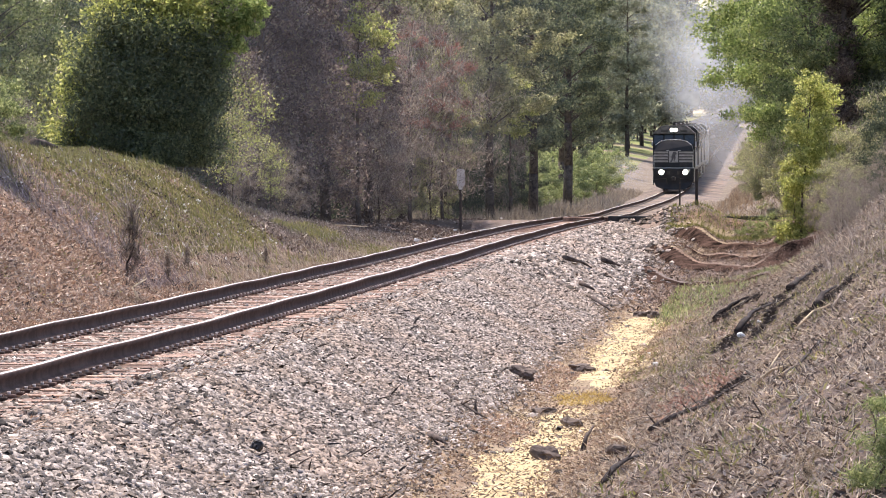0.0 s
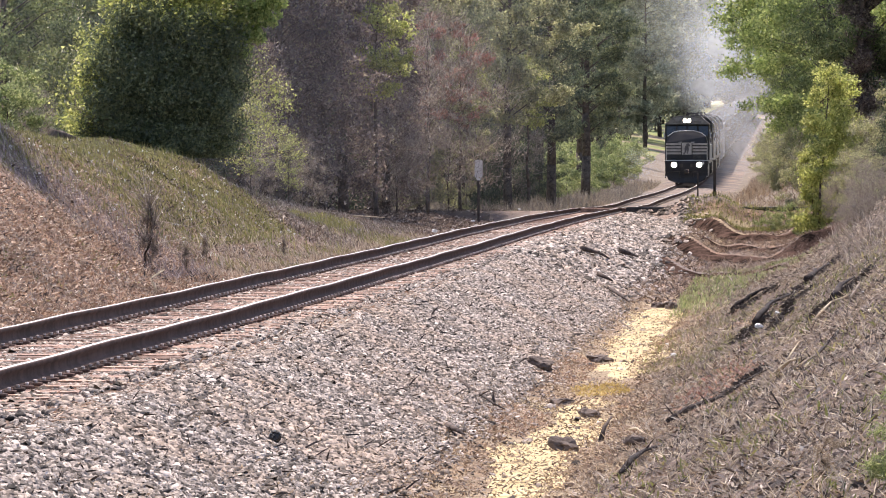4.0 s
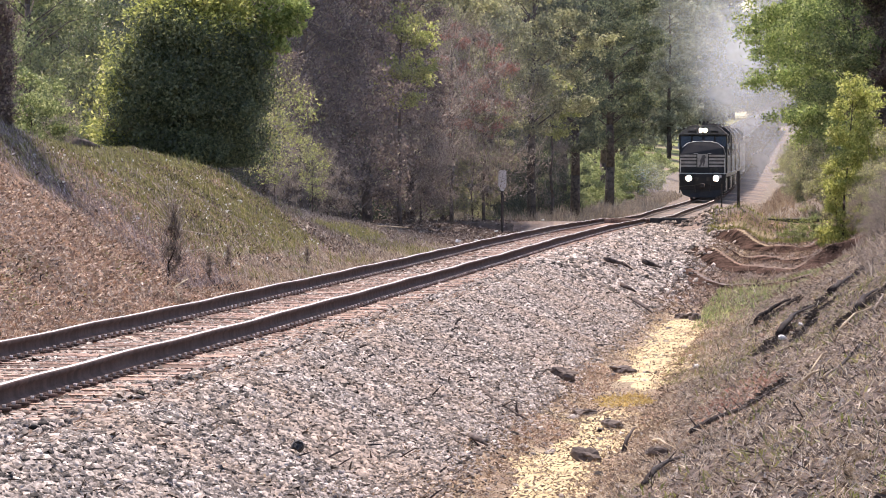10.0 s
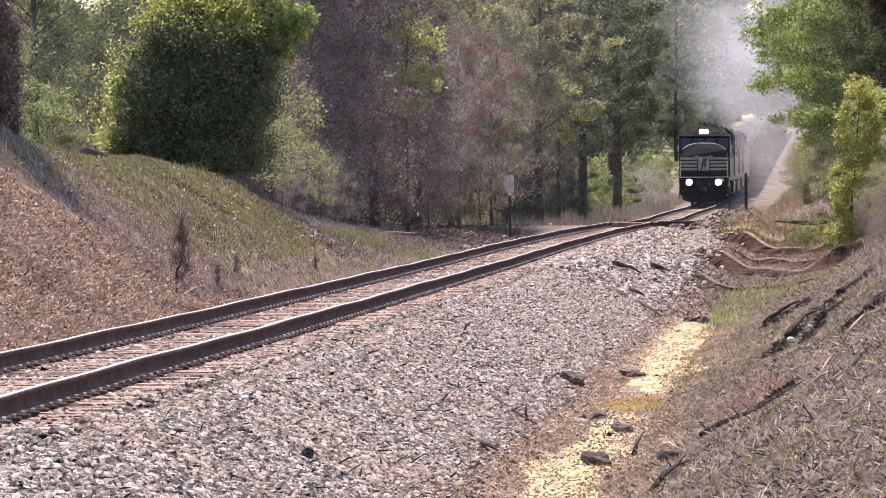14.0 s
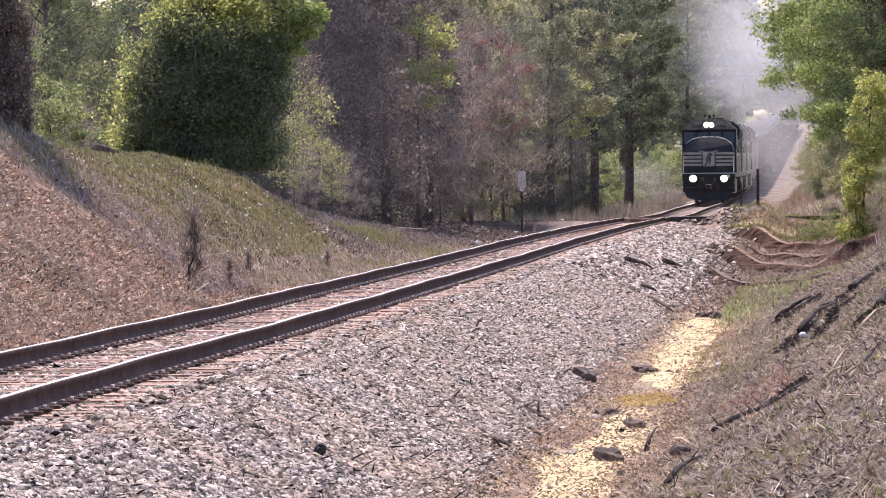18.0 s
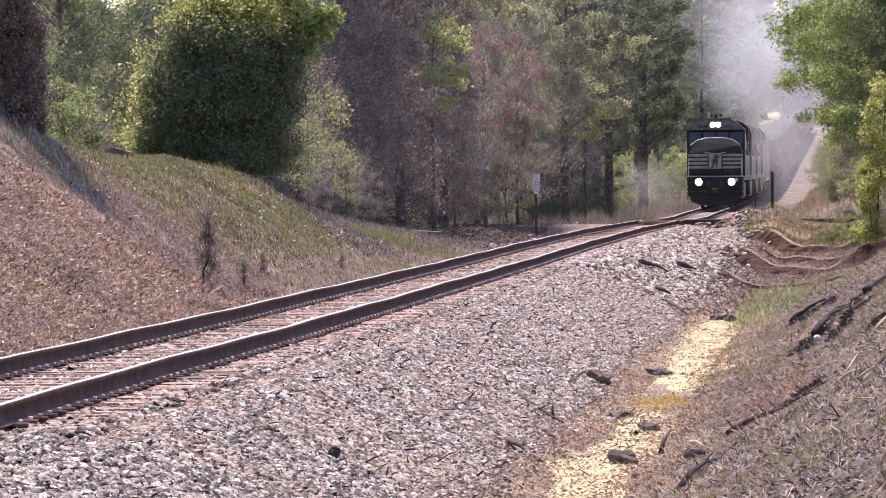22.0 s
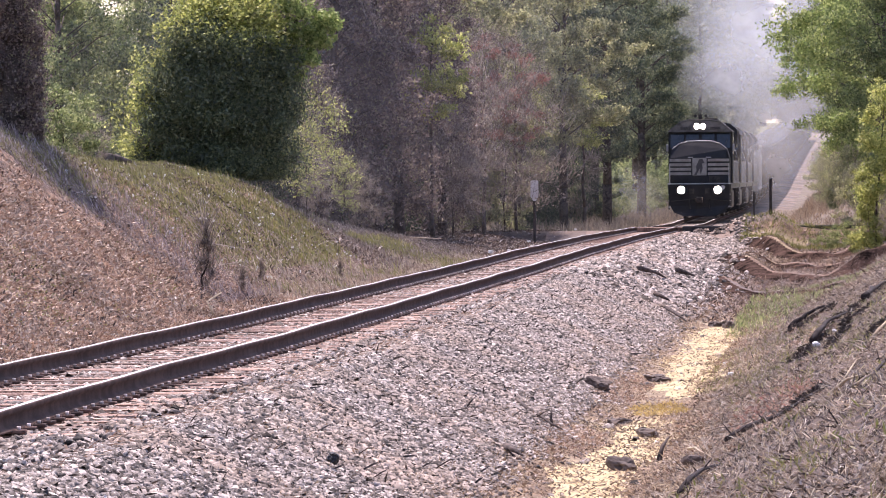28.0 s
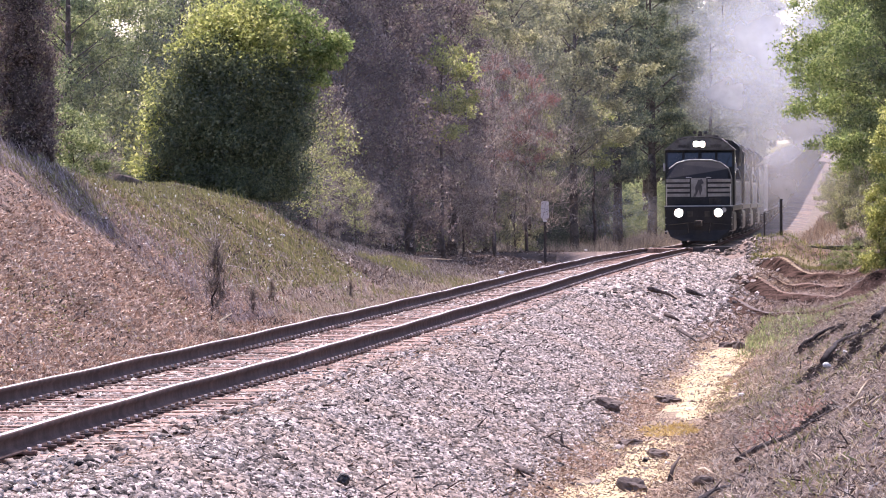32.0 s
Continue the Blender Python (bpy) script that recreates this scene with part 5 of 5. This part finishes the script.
branch("fallen_branch", "grey dead branch with side twigs", [(6.75, 51, .03), (6.95, 52.2, .08), (7.05, 53.5, .03)], 0.014, M_TWIG, "branch", 3, 4)
branch("fallen_branch", "pale broken branch on the bank", [(6.7, 59, .03), (6.85, 60, .08), (6.95, 61, .03)], 0.012, M_STRAW, "branch", 2, 5)
branch("fallen_branch", "grey dead branch with side twigs", [(7.45, 66, .03), (7.6, 68, .1), (7.65, 71, .04)], 0.016, M_TWIG, "branch", 2, 6)
branch("stick", "dark stick lying on the ballast", [(3.05, 63.5, .05), (3.35, 62.5, .05), (3.66, 61.5, .05)], 0.025, M_LOG, "stick", 0, 7)
branch("stick", "short upright stake in the ballast", [(3.53, 62.1, -.05), (3.51, 62.15, .20)], 0.022, M_LOG, "stick", 0, 8)
branch("stick", "dark stick lying on the ballast", [(2.2, 126.3, .12), (2.5, 127.2, .15), (2.75, 128, .10)], 0.06, M_LOG, "stick", 0, 9)
branch("stick", "dark stick lying on the ballast", [(2.75, 137, .12), (3.15, 138, .13)], 0.07, M_LOG, "stick", 0, 10)
branch("stick", "dark stick lying on the ballast", [(2.9, 116, .10), (3.2, 115.6, .10)], 0.055, M_LOG, "stick", 0, 11)
branch("stick", "dark stick lying on the ballast", [(3.3, 111, .10), (3.75, 108, .08)], 0.045, M_LOG, "stick", 0, 12)
branch("stick", "dark broken stick by the ditch", [(3.4, 55.5, .05), (3.62, 54.5, .09)], 0.04, M_LOG, "stick", 0, 13)
branch("stick", "leaning broken stick in the ditch", [(4.85, 57, 0), (4.95, 57.3, .22)], 0.03, M_LOG, "stick", 0, 18)
branch("stick", "pale stick lying on a ditch rock", [(5.26, 52.7, .16), (5.38, 52.2, .12), (5.52, 51.7, .03)], 0.012, M_STRAW, "stick", 0, 19)
branch("bleached_branch", "bleached broken branch below the far bank", [(-3.67, 93, .02), (-3.80, 93.3, .2), (-3.62, 93.8, .38)], 0.03, M_STRAW, "branch", 4, 15)
branch("fallen_branch", "pale fallen branch at the edge of the wood", [(-5.2, 156, .25), (-4.75, 162, .30)], 0.025, M_STRAW, "branch", 1, 16)
branch("fallen_log", "weathered log on top of the far bank", [(-9.2, 122, .16), (-8.75, 122.6, .16)], 0.13, M_BARK, "log", 0, 17)


# ---- the train ----
def disc(x, y, z, r, depth, bm=None, seg=20):
    return rod((x, y, z), (x, y + depth, z), r, r, seg, bm)


def truck(parent, yc, axles, name="truck"):
    tk = part(name, box(-1.22, -1.05, yc - axles[-1] - 0.6, yc + axles[-1] + 0.6, 0.42, 0.85, 0.05), M_GREYPAINT, parent, "dusty cast side frames with wheels")
    part("side_frame", box(1.05, 1.22, yc - axles[-1] - 0.6, yc + axles[-1] + 0.6, 0.42, 0.85, 0.05), M_GREYPAINT, tk)
    part("bolster", box(-1.1, 1.1, yc - 0.25, yc + 0.25, 0.5, 0.8), M_GREYPAINT, tk)
    for a in axles:
        for x in (-0.7545, 0.7545):
            bm = rod((x - 0.065, yc + a, 0.5), (x + 0.065, yc + a, 0.5), 0.5, 0.5, 22)
            part("wheel", bm, M_STEEL, tk)
        part("axle", rod((-0.9, yc + a, 0.5), (0.9, yc + a, 0.5), 0.09, 0.09, 10), M_STEEL, tk)
    return tk


M_EMBLEM = mat("dusty grey emblem paint", (0.07, 0.066, 0.066), (0.11, 0.10, 0.10), 3, 0.6)
M_STRIPE = mat("dusty white stripe paint", (0.27, 0.245, 0.22), (0.40, 0.37, 0.335), 3, 0.6, 0, 20)
# top-lit, hazy cab roof put into a lighter grey than the body
M_ROOF = mat("cab roof greyed for top light", (0.13, 0.12, 0.11), (0.22, 0.205, 0.19), 3, 0.75, 0, 20)


def locomotive():
    """A six-axle road locomotive; front face at y = 0, rail top at z = 0."""
    lo = tagged(new("locomotive"), "black diesel locomotive with white nose stripes and lit headlights", "locomotive", "locomotives")
    part("underframe", box(-1.52, 1.52, 0.75, 21.8, 1.45, 1.70, 0.03), M_BLACK, lo)
    part("sill_stripe", box(-1.53, 1.53, 0.70, 0.752, 1.66, 1.715), M_WHITE, lo, "white platform edge")
    # pilot with plow
    part("pilot", box(-1.46, 1.46, 0.55, 0.80, 0.62, 1.66, 0.04), M_BLACK, lo)
    bm = prism([(-1.40, 0.66), (-1.25, 0.32), (-0.8, 0.14), (0.8, 0.14), (1.25, 0.32), (1.40, 0.66)], 0.25, 0.6)
    for q in bm.verts:
        if q.co.y < 0.4:
            q.co.y += 0.22 * abs(q.co.x)
    part("plow", bm, M_BLACK, lo)
    part("coupler", box(-0.16, 0.16, -0.12, 0.6, 0.78, 1.05, 0.05), M_GREYPAINT, lo)
    for x in (-0.5, 0.5):
        part("air_hose", rod((x, 0.5, 0.95), (x * 0.9, 0.35, 0.5), 0.03, 0.03, 7), M_GREYPAINT, lo)
    for s in (-1, 1):
        st = part("step_well", box(s * 1.49 - 0.06 * (s > 0), s * 1.49 + 0.06 * (s < 0), 0.62, 1.2, 0.45, 1.6, 0.01), M_BLACK, lo)
        for z in (0.55, 0.85, 1.15):
            part("step", box(min(s * 1.2, s * 1.5), max(s * 1.2, s * 1.5), 0.56, 0.9, z, z + 0.035), M_WHITE, st, "white step edge")
        dl = part("ditch_light", disc(s * 0.875, 0.40, 1.38, 0.21, 0.2), M_BLACK, lo)
        part("lens", disc(s * 0.875, 0.385, 1.38, 0.18, 0.012), M_LAMP, dl, "lit ditch light")
        part("mu_box", box(s * 0.38 - 0.12, s * 0.38 + 0.12, 0.5, 0.58, 1.2, 1.45, 0.01), M_GREYPAINT, lo)
        part("front_handrail", rod((s * 1.42, 0.62, 0.6), (s * 1.42, 0.62, 2.65), 0.022, 0.022, 7), M_WHITE, lo, "white handrail")
        part("uncoupling_lever", rod((s * 0.2, 0.5, 0.95), (s * 1.35, 0.5, 0.85), 0.018, 0.018, 6), M_GREYPAINT, lo)
    part("white_plate", disc(1.12, 0.47, 1.50, 0.11, 0.06), M_WHITE, lo, "small round white plate")
    # short hood (nose)
    nose = prism([(-1.45, 1.7), (1.45, 1.7), (1.45, 2.92), (1.32, 3.34), (0.98, 3.60), (0.55, 3.71), (-0.55, 3.71), (-0.98, 3.60), (-1.32, 3.34), (-1.45, 2.92)], 1.0, 3.1)
    for q in nose.verts:
        if q.co.y < 2 and q.co.z > 2.9:
            q.co.y += (q.co.z - 2.9) * 0.75
    bmesh.ops.bevel(nose, geom=[e for e in nose.edges if all(q.co.y < 2 for q in e.verts)], offset=0.05, segments=2, affect="EDGES")
    nose = part("nose", nose, M_BLACK, lo, "black wide nose")
    # sunlit nose edge drawn as thin white bars
    part("nose_trim", _arc_highlight(), M_WHITE, nose, "painted sunlit rim along the nose top")
    for i in range(4):
        z = 2.10 + i * 0.215
        for q in (-1, 1):
            a, b = sorted((q * 0.40, q * 1.43))
            part("stripe", box(a, b, 0.988, 1.0, z, z + 0.135), M_STRIPE, nose, "dusty white nose stripe")
    part("emblem_panel", box(-0.34, 0.34, 0.990, 1.0, 2.08, 2.92), M_STRIPE, nose, "dusty pale emblem panel")
    emblem = prism([(-0.26, 2.10), (-0.14, 2.32), (-0.16, 2.52), (-0.02, 2.84), (0.14, 2.88), (0.24, 2.70), (0.12, 2.64), (0.16, 2.42), (0.06, 2.12), (0.0, 2.40), (-0.14, 2.10)], 0.982, 0.992)
    part("emblem", emblem, M_EMBLEM, nose, "plain dark emblem on the nose")
    for q in (-1, 1):
        part("grab_iron", box(q * 0.44 - 0.12, q * 0.44 + 0.12, 0.95, 0.985, 2.93, 2.97), M_WHITE, nose, "white grab iron")
    part("nose_door", box(0.45, 1.0, 0.99, 1.0, 1.72, 2.05), M_GREYPAINT, nose)
    # cab
    cab = prism([(-1.55, 1.7), (1.55, 1.7), (1.55, 4.18), (0.92, 4.66), (0.55, 4.74), (-0.55, 4.74), (-0.92, 4.66), (-1.55, 4.18)], 3.1, 5.6)
    for q in cab.verts:
        if q.co.y < 4 and q.co.z > 3:
            q.co.y += 0.16
    cab = part("cab", cab, M_BLACK, lo)
    part("cab_roof_panel", prism([(-1.56, 4.17), (-0.92, 4.665), (-0.55, 4.745), (0.55, 4.745), (0.92, 4.665), (1.56, 4.17), (1.60, 4.19), (0.95, 4.72), (0.56, 4.80), (-0.56, 4.80), (-0.95, 4.72), (-1.60, 4.19)], 2.95, 5.7), M_ROOF, cab, "cab roof greyed for top light")
    for a, b in ((-1.44, -0.80), (-0.68, -0.08), (0.08, 0.68), (0.80, 1.44)):
        pane = bmesh.new()
        lean = 0.16
        c = [pane.verts.new(p) for p in ((a, 3.06, 3.40), (b, 3.06, 3.40), (b, 3.06 + lean, 4.12), (a, 3.06 + lean, 4.12), (a, 3.09, 3.40), (b, 3.09, 3.40), (b, 3.09 + lean, 4.12), (a, 3.09 + lean, 4.12))]
        for f in ((0, 1, 2, 3), (5, 4, 7, 6), (3, 2, 6, 7), (1, 0, 4, 5), (0, 3, 7, 4), (2, 1, 5, 6)):
            pane.faces.new([c[k] for k in f])
        w = part("front_window", pane, M_GLASS, cab, "dark windscreen pane")
        part("window_frame", box(a - 0.05, b + 0.05, 3.06, 3.20, 4.125, 4.17), M_GREYPAINT, w)
        part("wiper", rod(((a + b) / 2, 3.07, 3.42), ((a + b) / 2 + 0.2, 3.14, 3.85), 0.012, 0.012, 5), M_GREYPAINT, w)
    for s in (-1, 1):
        part("side_window", box(s * 1.555 - 0.01, s * 1.555 + 0.01, 3.7, 5.0, 3.1, 3.95), M_GLASS, cab)
        part("mirror", box(s * 1.60 - 0.05, s * 1.60 + 0.05, 3.2, 3.26, 3.25, 3.6, 0.01), M_WHITE, cab, "pale rear-view mirror")
        part("number_board", box(s * 0.72 - 0.26, s * 0.72 + 0.26, 2.98, 3.1, 4.28, 4.44, 0.01), M_EMBLEM, cab, "grey number board")
        hl = part("headlight", disc(s * 0.14 - 0.02, 2.88, 4.45, 0.145, 0.2), M_BLACK, cab)
        part("lens", disc(s * 0.14 - 0.02, 2.865, 4.45, 0.125, 0.012), M_LAMP, hl, "lit headlight")
    part("brow", prism([(-1.54, 4.19), (1.54, 4.19), (0.92, 4.64), (0.55, 4.72), (-0.55, 4.72), (-0.92, 4.64)], 2.98, 3.12), M_ROOF, cab, "panel above the windows greyed for top light")
    for i in range(3):
        part("horn", rod((-0.25 + 0.25 * i, 4.6, 4.95), (-0.25 + 0.25 * i, 4.1, 4.97), 0.03, 0.08, 10), M_GREYPAINT, cab)
    part("antenna", box(-0.1, 0.1, 3.7, 3.9, 4.79, 4.92, 0.02), M_GREYPAINT, cab)
    part("air_conditioner", box(0.2, 0.8, 4.6, 5.4, 4.68, 4.86, 0.03), M_GREYPAINT, cab)
    # long hood
    hood = part("long_hood", prism([(-0.95, 1.7), (0.95, 1.7), (0.95, 4.25), (0.72, 4.52), (-0.72, 4.52), (-0.95, 4.25)], 5.6, 20.9), M_BLACK, lo)
    for i in range(11):
        for s in (-1, 1):
            part("hood_door", box(s * 0.96 - 0.012, s * 0.96 + 0.012, 6.3 + i * 1.1, 7.3 + i * 1.1, 2.1, 3.9, 0.008), M_BLACK, hood)
    part("radiator", prism([(-1.5, 3.5), (1.5, 3.5), (1.55, 4.4), (1.2, 4.7), (-1.2, 4.7), (-1.55, 4.4)], 15.2, 20.3), M_BLACK, hood)
    for i in range(8):
        part("radiator_slat", box(1.545, 1.57, 15.4 + i * 0.6, 15.9 + i * 0.6, 3.65, 4.3), M_GREYPAINT, hood)
    part("exhaust_stack", box(-0.35, 0.35, 10.2, 11.4, 4.5, 4.8, 0.04), M_GREYPAINT, hood)
    part("dynamic_brake_housing", box(-1.15, 1.15, 6.0, 8.6, 3.9, 4.62, 0.06), M_BLACK, hood)
    part("fuel_tank", box(-1.4, 1.4, 8.0, 14.4, 0.45, 1.4, 0.15), M_BLACK, lo)
    for s in (-1, 1):
        part("walkway_rail", rod((s * 1.48, 5.7, 2.75), (s * 1.48, 21.2, 2.75), 0.02, 0.02, 6), M_WHITE, lo, "white handrail")
        for i in range(9):
            part("stanchion", rod((s * 1.48, 5.8 + i * 1.9, 1.7), (s * 1.48, 5.8 + i * 1.9, 2.75), 0.018, 0.018, 6), M_WHITE, lo)
    truck(lo, 4.4, (-1.9, 0, 1.9))
    truck(lo, 17.6, (-1.9, 0, 1.9))
    return lo


def _arc_highlight():
    pts = [(-1.32, 3.36), (-0.98, 3.62), (-0.55, 3.73), (0.0, 3.745), (0.55, 3.73), (0.98, 3.62), (1.32, 3.36)]
    bm = bmesh.new()
    for (x0, z0), (x1, z1) in zip(pts, pts[1:]):
        rod((x0, 1.0 + (z0 - 2.92) * 0.75 + 0.02, z0), (x1, 1.0 + (z1 - 2.92) * 0.75 + 0.02, z1), 0.02, 0.02, 6, bm)
    return bm


def hopper(name, label, steel):
    """A loaded open hopper car, front end at y = 0."""
    ho = tagged(new(name), label, "hopper car", "hopper cars")
    part("side_sill", box(-1.55, -1.42, 0.4, 15.0, 1.15, 1.40), steel, ho)
    part("side_sill", box(1.42, 1.55, 0.4, 15.0, 1.15, 1.40), steel, ho)
    part("tub", side_prism([(0.5, 2.7), (1.9, 1.2), (13.5, 1.2), (14.9, 2.7), (14.9, 3.95), (0.5, 3.95)], -1.48, 1.48), steel, ho)
    part("top_chord", box(-1.56, 1.56, 0.42, 0.56, 3.88, 4.02), steel, ho)
    part("top_chord", box(1.48, 1.58, 0.42, 15.0, 3.88, 4.02), steel, ho)
    part("top_chord", box(-1.58, -1.48, 0.42, 15.0, 3.88, 4.02), steel, ho)
    for i in range(11):
        for s in (-1, 1):
            part("side_post", box(s * 1.52 - 0.05, s * 1.52 + 0.05, 0.6 + i * 1.41, 0.74 + i * 1.41, 1.3, 3.9), steel, ho)
    bm = bmesh.new()
    bmesh.ops.create_grid(bm, x_segments=8, y_segments=40, size=1)
    for q in bm.verts:
        q.co = (q.co.x * 1.45, 7.7 + q.co.y * 7.1, 3.9 + 0.55 * (1 - abs(q.co.x) ** 2) * (0.55 + 0.45 * math.cos(q.co.y * 9)) + 0.22 * (1 - q.co.x ** 4) * noise.noise(Vector((q.co.x * 3, q.co.y * 14, 2))))
    part("coal_load", bm, M_COAL, ho, "heaped coal")
    for s in (0.3, 14.7):
        part("end_platform", box(-1.5, 1.5, s - 0.2, s + 0.5, 1.0, 1.16), steel, ho)
        part("end_ladder", box(0.9, 1.4, s + 0.05, s + 0.1, 1.2, 3.9), steel, ho)
    part("coupler", box(-0.15, 0.15, -0.35, 0.4, 0.75, 1.0, 0.04), M_GREYPAINT, ho)
    truck(ho, 2.3, (-0.89, 0.89))
    truck(ho, 13.1, (-0.89, 0.89))
    return ho


SPEED, FIRST = 5.04, 411.0
TRAIN = []
loco = locomotive()
TRAIN.append((loco, 0.0))
at_back = 22.6
for i in range(3):
    second = copy_thing(loco, pose(0, 0, 0))
    tagged(second, "black diesel locomotive coupled behind the leader")
    for o in second.children_recursive:
        if o.name.startswith("lens"):
            o.data = o.data.copy()
            o.data.materials[0] = M_GLASS
    TRAIN.append((second, at_back))
    at_back += 22.6
pale = hopper("pale_hopper_car", "pale grey loaded hopper car with white end", M_PALEHOPPER)
TRAIN.append((pale, at_back))
at_back += 15.8
dark = hopper("hopper_car", "dusty dark loaded coal hopper car", M_HOPPER)
TRAIN.append((dark, at_back))
for i in range(44):
    at_back += 15.8
    TRAIN.append((copy_thing(dark, pose(0, 0, 0)), at_back))


# ---- exhaust smoke and dust: soft thin puffs that drift with the train ----
def smoke_mat(name, col, dense):
    m = bpy.data.materials.new(name)
    m.use_nodes = True
    nt = m.node_tree
    N, L = nt.nodes.new, nt.links.new
    nt.nodes.remove(nt.nodes["Principled BSDF"])
    tc = N("ShaderNodeTexCoord")
    gr = N("ShaderNodeTexGradient")
    gr.gradient_type = "SPHERICAL"
    no = N("ShaderNodeTexNoise")
    no.inputs["Scale"].default_value, no.inputs["Detail"].default_value = 2.2, 4
    mp = N("ShaderNodeMapping")
    L(tc.outputs["Object"], mp.inputs["Vector"])
    L(mp.outputs[0], gr.inputs["Vector"])
    ob = N("ShaderNodeObjectInfo")
    va = N("ShaderNodeVectorMath")
    va.operation = "ADD"
    L(tc.outputs["Object"], va.inputs[0])
    sc = N("ShaderNodeVectorMath")
    sc.operation = "SCALE"
    sc.inputs[0].default_value = (31, 17, 23)
    L(ob.outputs["Random"], sc.inputs["Scale"])
    L(sc.outputs[0], va.inputs[1])
    L(va.outputs[0], no.inputs["Vector"])
    mr = N("ShaderNodeMapRange")
    mr.inputs["From Min"].default_value, mr.inputs["From Max"].default_value = 0.3, 0.7
    mr.inputs["To Min"].default_value, mr.inputs["To Max"].default_value = 0.5, 1.0
    L(no.outputs["Fac"], mr.inputs["Value"])
    sm = N("ShaderNodeMapRange")
    sm.interpolation_type = "SMOOTHSTEP"
    sm.inputs["To Max"].default_value = dense
    sm.inputs["From Max"].default_value = 0.9
    L(gr.outputs["Fac"], sm.inputs["Value"])
    mu = N("ShaderNodeMath")
    mu.operation = "MULTIPLY"
    L(sm.outputs["Result"], mu.inputs[0])
    L(mr.outputs["Result"], mu.inputs[1])
    tp, df, tl = N("ShaderNodeBsdfTransparent"), N("ShaderNodeBsdfDiffuse"), N("ShaderNodeBsdfTranslucent")
    df.inputs["Color"].default_value = tl.inputs["Color"].default_value = (*col, 1)
    m1, m2 = N("ShaderNodeMixShader"), N("ShaderNodeMixShader")
    m1.inputs[0].default_value = 0.5
    L(df.outputs[0], m1.inputs[1])
    L(tl.outputs[0], m1.inputs[2])
    L(mu.outputs[0], m2.inputs[0])
    L(tp.outputs[0], m2.inputs[1])
    L(m1.outputs[0], m2.inputs[2])
    L(m2.outputs[0], nt.nodes["Material Output"].inputs["Surface"])
    return m


M_SMOKE = smoke_mat("thin blue-grey exhaust", (0.88, 0.89, 0.93), 0.42)
M_DUST = smoke_mat("pale dust", (0.88, 0.86, 0.84), 0.36)


def puff_mesh(material):
    bm = bmesh.new()
    bmesh.ops.create_circle(bm, cap_ends=True, radius=1.0, segments=40)
    bmesh.ops.inset_region(bm, faces=list(bm.faces), thickness=0.45)
    for q in bm.verts:
        x, y = q.co.x, q.co.y
        q.co = (x, 0.12 * (x * x + y * y), y)
    me = bpy.data.meshes.new("puff")
    bm.to_mesh(me)
    bm.free()
    me.materials.append(material)
    return me


smoke = tagged(new("exhaust_smoke"), "thin blue-grey exhaust haze above the train", "smoke", kind="stuff")
dust = tagged(new("dust_haze"), "pale dust haze along the train", "dust", kind="stuff")
puffs = (puff_mesh(M_SMOKE), puff_mesh(M_DUST))
for k, (parent, rows) in enumerate(((smoke, [(1.0, 14, 7.0, 2.8, 2.6), (2.4, 29, 10.0, 4.8, 4.4), (4.0, 80, 10.5, 8, 6.5), (3, 200, 15, 16, 10)]),
                                    (dust, [(3.5, 9, 2.4, 2.8, 2.8), (3.0, 30, 4.4, 3.8, 3.2), (4.5, 100, 6.0, 7, 5), (-3.8, 14, 1.2, 2.6, 1.8)]))):
    for u, back, z, sx, sz in rows:
        ob = new("puff", puffs[k])
        ob.parent = parent
        ob.matrix_basis = pose(u, back, z) @ Matrix.Diagonal((sx, 1, sz, 1))
        ob.visible_shadow = False


# added thin veil before the wood that imitates an overall haze
M_VEIL = smoke_mat("added haze veil", (0.76, 0.76, 0.88), 0.05)
hang_mesh = puff_mesh(M_VEIL)
hanging = tagged(new("hanging_smoke"), "added thin bluish veil that lifts the dark tones of the wood", "smoke", kind="stuff")
for u, v, z, sx, sz in ((-8, 148, 4, 13, 9), (-7, 222, 6, 8, 9), (11, 206, 5, 6, 7)):
    x, y = at(u, v)
    ob = new("puff", hang_mesh)
    ob.parent = hanging
    ob.matrix_basis = pose(x, y, z + float(rail_z(v)), 0, 0, -TRACK_TURN) @ Matrix.Diagonal((sx, 1, sz, 1))
    ob.visible_shadow = False


# ---- what moves ----
def on_rail(v, length):
    """Pose of a vehicle whose front stands at v."""
    x, y = at(0, v)
    rise = math.degrees(math.atan2(float(rail_z(v + length) - rail_z(v)), length))
    return pose(x, y, float(rail_z(v)), rise, 0, -TRACK_TURN)


def motions():
    times = [2.0 * i for i in range(17)]
    for thing, back in TRAIN:
        long = 21 if back < 80 else 15
        walk(thing, [(t, on_rail(FIRST - SPEED * t + back, long)) for t in times])
    for thing in (smoke, dust):
        walk(thing, [(t, on_rail(FIRST - SPEED * t, 60)) for t in times])


motions()
